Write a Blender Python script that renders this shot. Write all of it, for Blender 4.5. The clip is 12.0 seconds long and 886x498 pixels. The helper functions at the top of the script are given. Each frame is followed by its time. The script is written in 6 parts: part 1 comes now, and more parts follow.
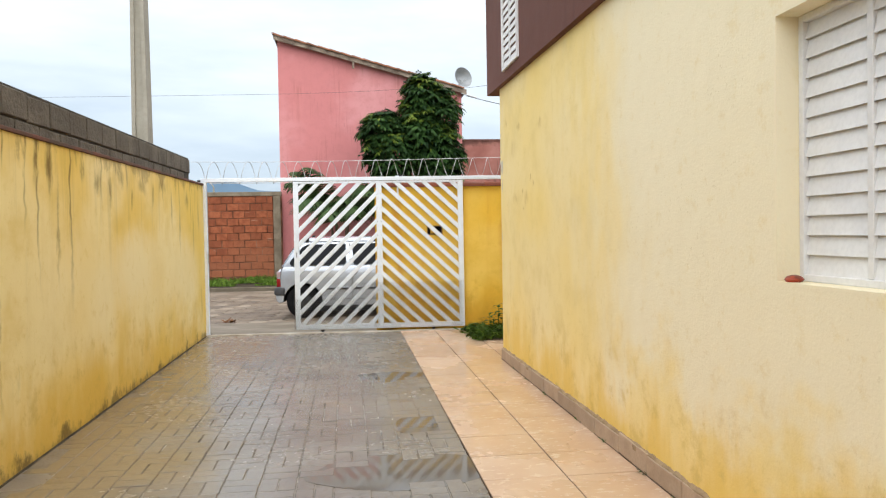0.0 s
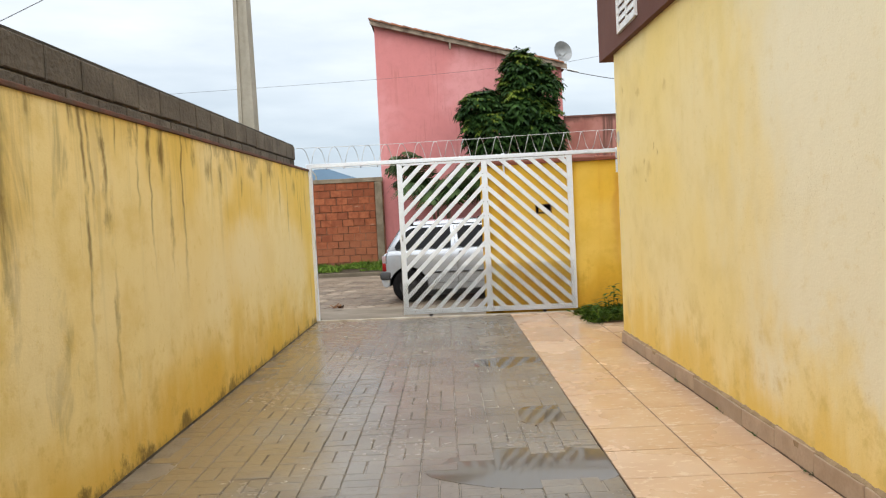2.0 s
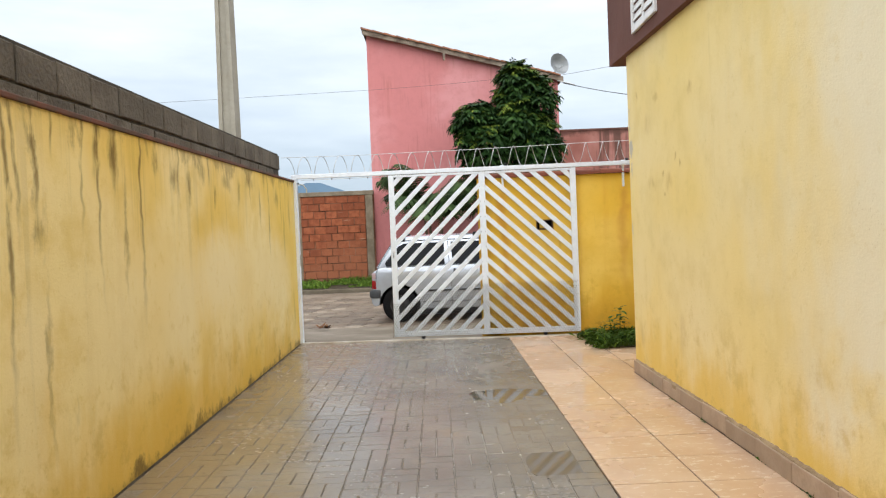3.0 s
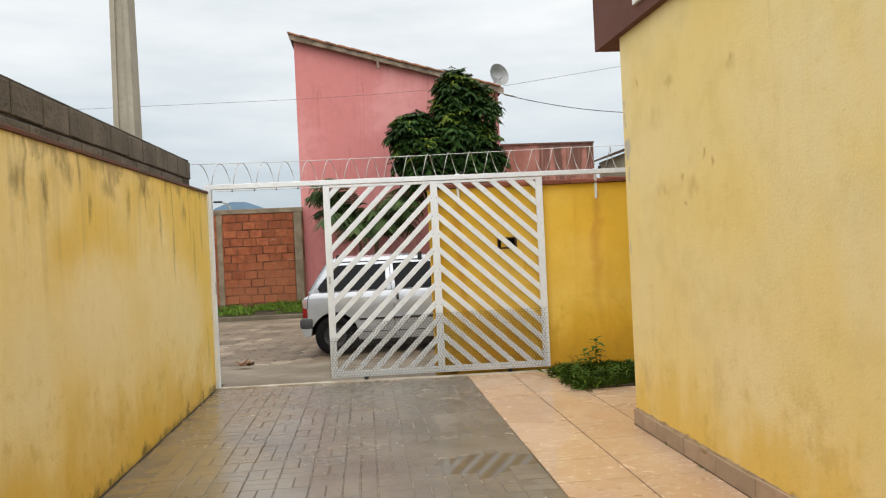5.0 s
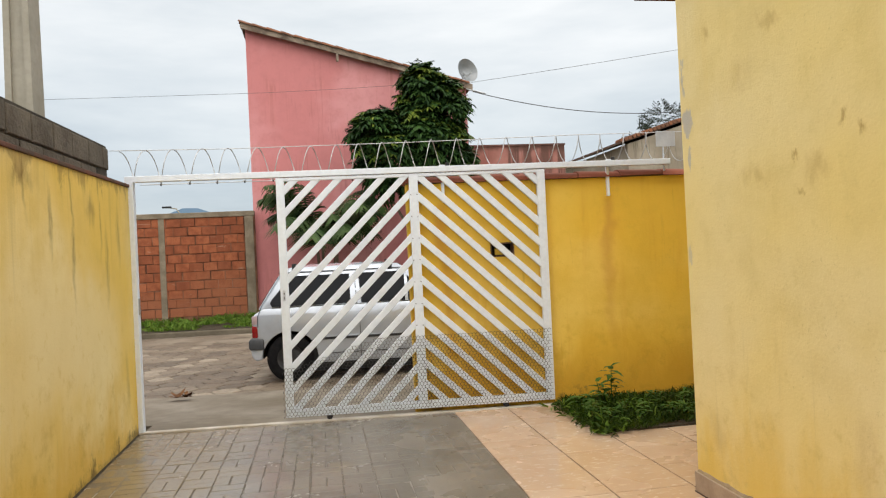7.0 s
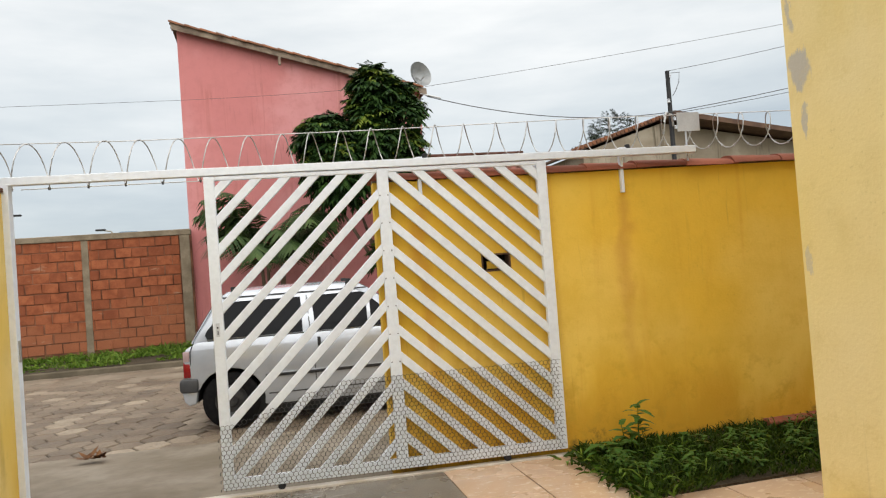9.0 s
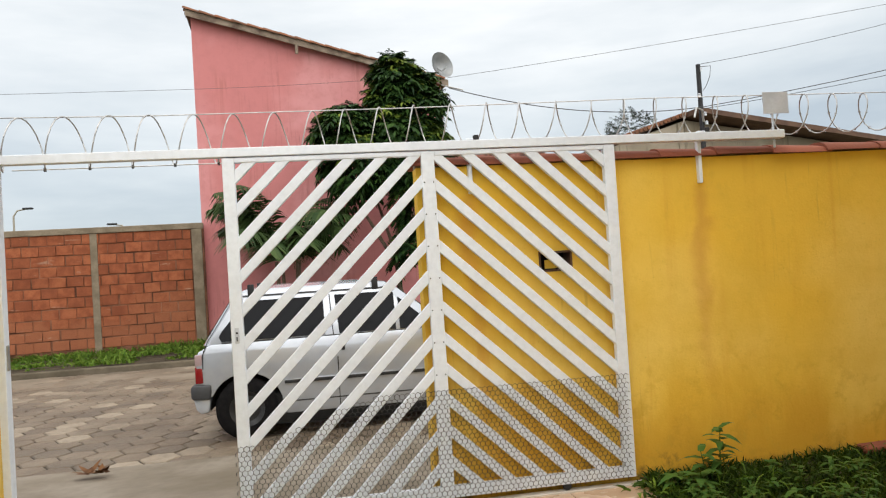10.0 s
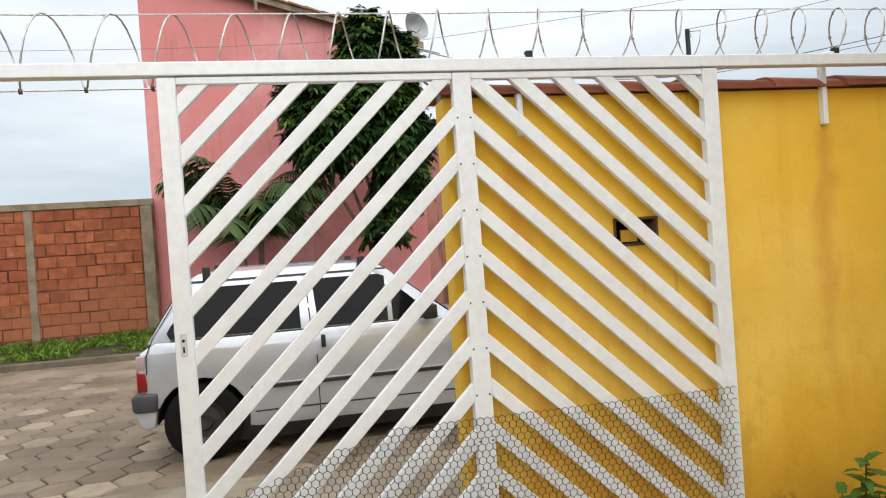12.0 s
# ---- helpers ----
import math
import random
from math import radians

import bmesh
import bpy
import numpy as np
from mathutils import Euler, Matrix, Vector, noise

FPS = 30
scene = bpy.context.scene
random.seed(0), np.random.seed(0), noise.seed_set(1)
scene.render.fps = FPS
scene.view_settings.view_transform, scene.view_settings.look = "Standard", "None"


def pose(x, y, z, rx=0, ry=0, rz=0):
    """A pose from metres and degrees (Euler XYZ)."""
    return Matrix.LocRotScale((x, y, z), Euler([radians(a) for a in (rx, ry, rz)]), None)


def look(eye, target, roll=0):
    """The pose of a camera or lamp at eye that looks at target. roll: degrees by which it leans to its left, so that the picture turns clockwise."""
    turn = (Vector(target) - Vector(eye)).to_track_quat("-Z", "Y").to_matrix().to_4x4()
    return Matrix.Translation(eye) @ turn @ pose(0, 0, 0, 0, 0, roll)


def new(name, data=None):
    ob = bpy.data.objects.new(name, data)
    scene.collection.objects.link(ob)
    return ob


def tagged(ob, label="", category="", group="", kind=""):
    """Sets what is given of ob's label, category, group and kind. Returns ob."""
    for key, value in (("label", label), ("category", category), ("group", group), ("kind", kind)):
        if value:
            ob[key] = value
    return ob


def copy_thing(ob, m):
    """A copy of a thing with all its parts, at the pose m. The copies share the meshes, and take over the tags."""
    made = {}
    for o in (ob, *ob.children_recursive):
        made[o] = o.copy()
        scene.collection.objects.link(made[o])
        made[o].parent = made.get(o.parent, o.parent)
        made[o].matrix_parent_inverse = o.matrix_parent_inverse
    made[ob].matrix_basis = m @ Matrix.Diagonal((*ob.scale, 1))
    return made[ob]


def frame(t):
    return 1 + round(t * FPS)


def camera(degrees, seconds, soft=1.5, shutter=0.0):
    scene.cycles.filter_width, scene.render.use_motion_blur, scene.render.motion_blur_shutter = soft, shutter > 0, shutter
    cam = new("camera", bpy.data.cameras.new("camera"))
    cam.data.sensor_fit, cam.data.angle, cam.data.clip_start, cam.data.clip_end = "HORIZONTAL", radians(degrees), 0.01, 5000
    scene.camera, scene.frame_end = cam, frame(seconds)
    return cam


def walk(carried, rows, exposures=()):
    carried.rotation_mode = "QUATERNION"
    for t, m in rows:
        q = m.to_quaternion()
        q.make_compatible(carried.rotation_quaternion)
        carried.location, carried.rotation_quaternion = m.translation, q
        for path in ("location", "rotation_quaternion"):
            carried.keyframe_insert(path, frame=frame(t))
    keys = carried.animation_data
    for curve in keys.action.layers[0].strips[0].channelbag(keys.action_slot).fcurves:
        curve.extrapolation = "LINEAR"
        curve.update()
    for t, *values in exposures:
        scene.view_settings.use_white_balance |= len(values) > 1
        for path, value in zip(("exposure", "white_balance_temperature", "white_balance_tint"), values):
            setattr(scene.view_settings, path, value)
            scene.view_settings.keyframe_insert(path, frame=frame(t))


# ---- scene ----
cam = camera(62.4, 12.0, soft=1.2)
PATH = [
    (0, (1.982, -10.617, 1.403), (2.242, -8.634, 1.357), -1.0),
    (0.5, (2.047, -10.579, 1.402), (1.731, -8.608, 1.287), -1.1),
    (1, (2.081, -10.633, 1.394), (1.594, -8.696, 1.307), -3.1),
    (1.5, (1.973, -10.53, 1.362), (1.602, -8.566, 1.278), -3.1),
    (2, (1.872, -10.266, 1.371), (1.863, -8.268, 1.287), -2.8),
    (2.5, (1.845, -9.923, 1.401), (1.894, -7.926, 1.303), -2.9),
    (2.7, (1.841, -9.785, 1.383), (1.858, -7.787, 1.307), -2.3),
    (4.3, (1.678, -8.687, 1.411), (1.736, -6.688, 1.406), -2.5),
    (4.5, (1.655, -8.525, 1.401), (1.778, -6.529, 1.403), -2.8),
    (5, (1.658, -8.145, 1.408), (1.872, -6.156, 1.406), -2.7),
    (5.5, (1.6, -7.766, 1.434), (1.67, -5.768, 1.438), -2.7),
    (6, (1.53, -7.414, 1.418), (1.746, -5.426, 1.429), -3.0),
    (6.5, (1.614, -7.022, 1.435), (1.846, -5.036, 1.443), -3.3),
    (7, (1.591, -6.642, 1.424), (1.924, -4.67, 1.436), -2.7),
    (7.2, (1.603, -6.486, 1.452), (2.108, -4.551, 1.482), -2.3),
    (8.8, (1.591, -5.343, 1.452), (2.079, -3.404, 1.505), -4.3),
    (9, (1.601, -5.222, 1.43), (2.077, -3.28, 1.478), -4.3),
    (9.5, (1.579, -4.829, 1.453), (1.927, -2.861, 1.504), -3.7),
    (10, (1.505, -4.491, 1.45), (1.955, -2.543, 1.495), -3.6),
    (10.5, (1.513, -4.082, 1.436), (1.943, -2.129, 1.46), -4.6),
    (11, (1.472, -3.747, 1.421), (1.854, -1.784, 1.409), -3.8),
    (11.5, (1.448, -3.415, 1.432), (2.019, -1.498, 1.409), -3.6),
    (12, (1.48, -3.08, 1.441), (2.029, -1.157, 1.425), -4.0),
]
walk(cam, [(t, look(eye, target, roll)) for t, eye, target, roll in PATH], exposures=((0, 0.90, 6300, 10), (0.5, 0.98, 6300, 10), (1.0, 1.06, 6300, 10), (1.5, 0.92, 6450, 10), (2.0, 0.79, 6450, 10), (2.5, 0.82, 6200, 10), (4.5, 0.69, 6800, 10), (5.5, 0.58, 6750, 10), (6.5, 0.57, 6700, 10), (7.2, 0.63, 6750, 10), (9.0, 0.62, 6800, 10), (9.5, 0.59, 6750, 10), (10.0, 0.67, 6700, 10), (10.5, 0.79, 6700, 10), (11.5, 0.73, 6650, 10), (12, 0.77, 6650, 10)))

# ---------------------------------------------------------------- world, sun
SUN_EL, SUN_AZ = radians(44), radians(172)
world = bpy.data.worlds.new("world")
scene.world = world
world.use_nodes = True
wn, wl = world.node_tree.nodes, world.node_tree.links
wn.clear()


def wnode(kind, **values):
    n = wn.new(kind)
    for k, v in values.items():
        n.inputs[k].default_value = v
    return n


w_out = wn.new("ShaderNodeOutputWorld")
w_bg = wnode("ShaderNodeBackground", Strength=1.0)
w_sky = wn.new("ShaderNodeTexSky")
w_sky.sky_type, w_sky.sun_disc = "NISHITA", False
w_sky.sun_elevation, w_sky.sun_rotation = SUN_EL, SUN_AZ
w_dim = wn.new("ShaderNodeMix")
w_dim.data_type, w_dim.blend_type = "RGBA", "MULTIPLY"
w_dim.inputs[0].default_value = 1.0
w_dim.inputs[7].default_value = (0.07, 0.07, 0.07, 1)
w_co = wn.new("ShaderNodeTexCoord")
w_sep = wn.new("ShaderNodeSeparateXYZ")
w_map = wn.new("ShaderNodeMapping")
w_map.inputs["Scale"].default_value = (1.0, 1.0, 4.5)
w_noise = wnode("ShaderNodeTexNoise", Scale=2.3, Detail=6.0, Roughness=0.55)
w_ramp = wn.new("ShaderNodeValToRGB")
for e, (p, c) in zip((w_ramp.color_ramp.elements[0], w_ramp.color_ramp.elements[1], w_ramp.color_ramp.elements.new(0.5), w_ramp.color_ramp.elements.new(0.5), w_ramp.color_ramp.elements.new(0.5)),
                     ((0.0, (0.38, 0.44, 0.50)), (1.0, (5.0, 5.05, 5.1)), (0.10, (0.345, 0.405, 0.465)), (0.25, (0.50, 0.55, 0.59)), (0.42, (0.70, 0.725, 0.745)))):
    e.position, e.color = p, (*c, 1)
w_add = wn.new("ShaderNodeMath")
w_add.operation = "MULTIPLY_ADD"
w_add.inputs[1].default_value = 0.50
w_sum = wn.new("ShaderNodeMath")
w_sum.operation = "ADD"
w_off = wn.new("ShaderNodeMath")
w_off.operation = "SUBTRACT"
w_off.inputs[1].default_value = 0.40
w_mix = wn.new("ShaderNodeMix")
w_mix.data_type = "RGBA"
w_mix.inputs[0].default_value = 0.88
wl.new(w_co.outputs["Generated"], w_sep.inputs[0])
wl.new(w_co.outputs["Generated"], w_map.inputs[0])
wl.new(w_map.outputs[0], w_noise.inputs["Vector"])
wl.new(w_noise.outputs[0], w_off.inputs[0])
wl.new(w_off.outputs[0], w_add.inputs[0])
wl.new(w_sep.outputs["Z"], w_add.inputs[2])
wl.new(w_add.outputs[0], w_ramp.inputs[0])
wl.new(w_sky.outputs[0], w_dim.inputs[6])
wl.new(w_dim.outputs[2], w_mix.inputs[6])
wl.new(w_ramp.outputs[0], w_mix.inputs[7])
wl.new(w_mix.outputs[2], w_bg.inputs["Color"])
wl.new(w_bg.outputs[0], w_out.inputs[0])

sun = new("sun", bpy.data.lights.new("sun", "SUN"))
sun.data.energy, sun.data.angle, sun.data.color = 1.5, radians(100), (1.0, 0.98, 0.95)
sun.matrix_world = look((0, 0, 30), Vector((0, 0, 30)) - Vector((math.sin(SUN_AZ) * math.cos(SUN_EL), math.cos(SUN_AZ) * math.cos(SUN_EL), math.sin(SUN_EL))))


# ---------------------------------------------------------------- materials
class Nodes:
    """A short hand for a node material with a Principled surface."""

    def __init__(self, name):
        self.mat = bpy.data.materials.new(name)
        self.mat.use_nodes = True
        self.t = self.mat.node_tree
        self.bsdf = self.t.nodes["Principled BSDF"]
        self.pos = self.t.nodes.new("ShaderNodeNewGeometry").outputs["Position"]

    def link(self, a, b):
        self.t.links.new(a, b)

    def map(self, scale, source=None, rot=(0, 0, 0)):
        n = self.t.nodes.new("ShaderNodeMapping")
        n.inputs["Scale"].default_value = scale
        n.inputs["Rotation"].default_value = rot
        self.link(source or self.pos, n.inputs[0])
        return n.outputs[0]

    def noise(self, scale, detail=4.0, rough=0.55, vector=None, distort=0.0):
        n = self.t.nodes.new("ShaderNodeTexNoise")
        n.inputs["Scale"].default_value, n.inputs["Detail"].default_value = scale, detail
        n.inputs["Roughness"].default_value, n.inputs["Distortion"].default_value = rough, distort
        self.link(vector or self.pos, n.inputs["Vector"])
        return n.outputs[0]

    def ramp(self, fac, lo, hi, a=0.0, b=1.0):
        n = self.t.nodes.new("ShaderNodeMapRange")
        n.interpolation_type = "SMOOTHSTEP"
        for k, v in zip((1, 2, 3, 4), (lo, hi, a, b)):
            n.inputs[k].default_value = v
        self.link(fac, n.inputs[0])
        return n.outputs[0]

    def math(self, op, a, b=0.0):
        n = self.t.nodes.new("ShaderNodeMath")
        n.operation = op
        for k, v in enumerate((a, b)):
            if isinstance(v, (int, float)):
                n.inputs[k].default_value = v
            else:
                self.link(v, n.inputs[k])
        return n.outputs[0]

    def mix(self, fac, a, b, blend="MIX"):
        n = self.t.nodes.new("ShaderNodeMix")
        n.data_type, n.blend_type = "RGBA", blend
        for k, v in ((0, fac), (6, a), (7, b)):
            if isinstance(v, (int, float)):
                n.inputs[k].default_value = v
            elif isinstance(v, tuple):
                n.inputs[k].default_value = (*v, 1)
            else:
                self.link(v, n.inputs[k])
        return n.outputs[2]

    def axis(self, which):
        n = self.t.nodes.new("ShaderNodeSeparateXYZ")
        self.link(self.pos, n.inputs[0])
        return n.outputs[which]

    def chance(self):
        return self.t.nodes.new("ShaderNodeObjectInfo").outputs["Random"]

    def island(self):
        return self.t.nodes.new("ShaderNodeNewGeometry").outputs["Random Per Island"]

    def done(self, colour, rough=0.7, bump=None, strength=0.3, distance=0.01, metal=0.0, **more):
        for key, v in (("Base Color", colour), ("Roughness", rough), ("Metallic", metal), *((k.replace("_", " "), v) for k, v in more.items())):
            if isinstance(v, tuple):
                self.bsdf.inputs[key].default_value = (*v, 1)
            elif isinstance(v, (int, float)):
                self.bsdf.inputs[key].default_value = v
            else:
                self.link(v, self.bsdf.inputs[key])
        if bump is not None:
            n = self.t.nodes.new("ShaderNodeBump")
            n.inputs["Strength"].default_value, n.inputs["Distance"].default_value = strength, distance
            self.link(bump, n.inputs["Height"])
            self.link(n.outputs[0], self.bsdf.inputs["Normal"])
        return self.mat


def plain(name, a, b, scale=6.0, rough=0.7, bump=0.2, metal=0.0, distance=0.004, spread=None, **more):
    """Two tones mixed by noise at two scales, with a fine relief."""
    n = Nodes(name)
    big, fine = n.noise(scale), n.noise(scale * 9, 3.0)
    c = n.mix(n.ramp(big, 0.3, 0.7), a, b)
    c = n.mix(n.ramp(fine, 0.35, 0.75, 0.0, 0.28), c, tuple(v * 0.72 for v in a))
    if spread == "object":
        c = n.mix(n.ramp(n.chance(), 0, 1, 0, 0.55), c, tuple(v * 0.6 for v in b))
    if spread == "island":
        c = n.mix(n.ramp(n.island(), 0, 1, 0, 0.55), c, tuple(v * 0.6 for v in b))
    if rough > 0.7:
        more.setdefault("Specular_IOR_Level", 0.25)
    return n.done(c, rough, fine, bump, distance, metal, **more)


def plaster(name, deep, pale, streak, amount, pale_at=(0.45, 0.68), damp=None, shade=(0.09, 0.075, 0.04), fade=None, drips=0.0, rust=(), runs_at=(), stains=(), faded=(), chips=(), stain=(0.15, 0.085, 0.018)):
    """Old wall paint: faded patches, run-down streaks of dirt, fine cracks, damp at the foot."""
    n = Nodes(name)
    c = n.mix(n.ramp(n.noise(0.55, 3.0, 0.5), *pale_at), deep, pale)
    c = n.mix(n.ramp(n.noise(3.1, 5.0, 0.6), 0.42, 0.72, 0.0, 0.45), c, tuple(v * 0.86 for v in deep))
    runs = n.noise(1.0, 4.0, 0.6, n.map((7.5, 7.5, 0.42)), 0.35)
    where = n.noise(0.9, 2.0, 0.5, n.map((1.0, 1.0, 0.8)))
    fine = n.noise(1.0, 3.0, 0.6, n.map((26.0, 26.0, 1.6)), 0.5)
    mask = n.math("MULTIPLY", n.ramp(runs, 0.52, 0.70), n.ramp(where, 0.38, 0.62))
    mask2 = n.math("MULTIPLY", n.ramp(fine, 0.60, 0.72), n.ramp(where, 0.45, 0.65))
    c = n.mix(n.math("MULTIPLY", mask, amount), c, streak)
    c = n.mix(n.math("MULTIPLY", mask2, amount * 0.8), c, shade)
    spots = n.math("MULTIPLY", n.ramp(n.noise(34.0, 3.0), 0.70, 0.78), n.ramp(n.noise(1.7), 0.5, 0.62))
    c = n.mix(n.math("MULTIPLY", spots, amount * 0.7), c, shade)
    for at in rust:
        off = n.math("ABSOLUTE", n.math("ADD", n.math("SUBTRACT", n.axis("X"), at), n.ramp(n.noise(2.2, 3.0), 0.3, 0.7, -0.05, 0.05)))
        run = n.math("MULTIPLY", n.ramp(off, 0.085, 0.0), n.math("MULTIPLY", n.ramp(n.axis("Z"), 1.93, 1.80), n.ramp(n.axis("Z"), 0.35, 1.6, 0.10, 0.42)))
        c = n.mix(run, c, (0.55, 0.20, 0.045))
    if fade:
        far = n.math("ADD", n.axis("Y"), n.ramp(n.noise(1.1, 4.0, 0.6, n.map((1.0, 1.0, 0.5))), 0.3, 0.7, -0.5, 0.5))
        high = n.math("ADD", n.axis("Z"), n.ramp(n.noise(1.4, 4.0, 0.6), 0.3, 0.7, -0.45, 0.45))
        c = n.mix(n.math("MULTIPLY", n.ramp(far, -5.2, -6.7), n.ramp(high, 0.2, 0.75, 0.1, 0.9)), c, fade)
    if drips:
        y1 = n.noise(1.0, 4.0, 0.75, n.map((0.0, 5.5, 0.0)))
        y2 = n.noise(1.0, 2.0, 0.5, n.map((0.0, 1.3, 0.0)))
        wob = n.noise(1.0, 3.0, 0.6, n.map((0.0, 19.0, 1.1)), 0.4)
        below = n.math("SUBTRACT", 2.06, n.axis("Z"))
        reach = n.math("MULTIPLY", n.ramp(y1, 0.42, 0.70, 0.05, 2.0), n.ramp(y2, 0.36, 0.58, 0.12, 1.1))
        reach = n.math("MULTIPLY", reach, n.ramp(n.axis("Y"), -0.5, -5.5, 0.45, 1.0))
        on = n.math("MULTIPLY", n.ramp(n.math("SUBTRACT", reach, below), -0.08, 0.50), n.ramp(wob, 0.30, 0.54))
        c = n.mix(n.math("MULTIPLY", on, drips), c, (0.095, 0.068, 0.026))
        reach2 = n.ramp(n.noise(1.0, 6.0, 0.7, n.map((1.0, 3.2, 1.6)), 0.3), 0.40, 0.72, 0.0, 0.22)
        rim = n.math("ADD", n.math("SUBTRACT", n.axis("Z"), n.math("MULTIPLY", n.axis("Y"), 0.0115)), reach2)
        c = n.mix(n.ramp(rim, 2.10, 2.22, 0.0, 0.5), c, (0.20, 0.115, 0.034))
        blot = n.math("MULTIPLY", n.ramp(n.noise(1.0, 5.0, 0.65, n.map((1.0, 3.6, 1.1)), 0.6), 0.56, 0.70), n.ramp(n.axis("Y"), -5.0, -8.0))
        c = n.mix(n.math("MULTIPLY", blot, 0.7), c, (0.13, 0.10, 0.04))
    if runs_at:
        sway = n.ramp(n.noise(1.0, 3.0, 0.6, n.map((0.0, 0.6, 1.6))), 0.3, 0.7, -0.045, 0.045)
        torn = n.ramp(n.noise(1.0, 4.0, 0.7, n.map((0.0, 14.0, 3.5))), 0.34, 0.56, 0.15, 1.0)
        across = n.math("ADD", n.axis("Y"), sway)
        under = n.math("SUBTRACT", 2.08, n.axis("Z"))
        for at, width, length, dark in runs_at:
            off = n.math("ABSOLUTE", n.math("SUBTRACT", across, at))
            k = n.math("MULTIPLY", n.ramp(off, width * 1.5, width * 0.2), n.ramp(under, length, length * 0.35))
            c = n.mix(n.math("MULTIPLY", n.math("MULTIPLY", k, torn), dark * 0.85), c, (0.125, 0.072, 0.017))
    if stains or faded:
        wobble = n.t.nodes.new("ShaderNodeTexNoise")
        wobble.inputs["Scale"].default_value, wobble.inputs["Detail"].default_value = 5.0, 6.0
        wobble.inputs["Roughness"].default_value = 0.7
        n.link(n.map((1.0, 1.0, 0.45)), wobble.inputs["Vector"])
        bent = n.t.nodes.new("ShaderNodeVectorMath")
        bent.operation = "MULTIPLY_ADD"
        n.link(wobble.outputs["Color"], bent.inputs[0])
        bent.inputs[1].default_value = (0.0, 0.22, 0.40)
        n.link(n.pos, bent.inputs[2])
        ragged = n.ramp(n.noise(13.0, 5.0, 0.65, n.map((1.0, 1.0, 0.4))), 0.32, 0.60, 0.35, 1.0)
        for tint, rows, edge in (((0.86, 0.72, 0.40), faded, 0.35), (stain, stains, 0.1), ((0.50, 0.47, 0.42), chips, 0.75)):
            for y0, z0, ry, rz, k in rows:
                at = n.t.nodes.new("ShaderNodeMapping")
                at.inputs["Location"].default_value = (0, -(y0 + 0.11) / ry, -(z0 + 0.20) / rz)
                at.inputs["Scale"].default_value = (0, 1 / ry, 1 / rz)
                n.link(bent.outputs[0], at.inputs[0])
                size = n.t.nodes.new("ShaderNodeVectorMath")
                size.operation = "LENGTH"
                n.link(at.outputs[0], size.inputs[0])
                on = n.ramp(size.outputs["Value"], 1.15, edge, 0.0, k)
                c = n.mix(on if rows is not stains else n.math("MULTIPLY", on, ragged), c, tint)
    if damp:
        low = n.math("ADD", n.axis("Z"), n.ramp(n.noise(1.6, 5.0, 0.6, n.map((1.0, 1.0, 0.4))), 0.3, 0.7, -0.30, 0.30))
        c = n.mix(n.ramp(low, 0.62, 0.0, 0.0, 0.85), c, damp)
        moss = n.math("ADD", n.axis("Z"), n.ramp(n.noise(1.0, 6.0, 0.75, n.map((2.2, 2.6, 2.0))), 0.42, 0.74, 0.05, -0.13))
        c = n.mix(n.ramp(moss, 0.10, -0.02, 0.0, 0.75), c, (0.07, 0.05, 0.02))
        grime = n.math("MULTIPLY", n.ramp(n.noise(4.5, 6.0, 0.7), 0.50, 0.68), n.ramp(n.axis("Z"), 1.1, 0.1, 0.0, 0.45))
        c = n.mix(grime, c, tuple(v * 0.72 for v in damp))
    speck = n.math("MULTIPLY", n.ramp(n.noise(55.0, 4.0, 0.65), 0.60, 0.70), n.ramp(n.noise(2.3, 3.0), 0.42, 0.66))
    c = n.mix(n.math("MULTIPLY", speck, 0.35), c, tuple(v * 0.62 for v in deep))
    c = n.mix(n.ramp(n.noise(9.0, 6.0, 0.7), 0.54, 0.70, 0.0, 0.30), c, tuple(v * 0.84 for v in deep))
    h = n.math("ADD", n.noise(3.0, 2.0), n.math("MULTIPLY", n.noise(60.0, 4.0, 0.65), 0.22))
    return n.done(c, 0.85, h, 0.45, 0.02, Specular_IOR_Level=0.3)


M = {}
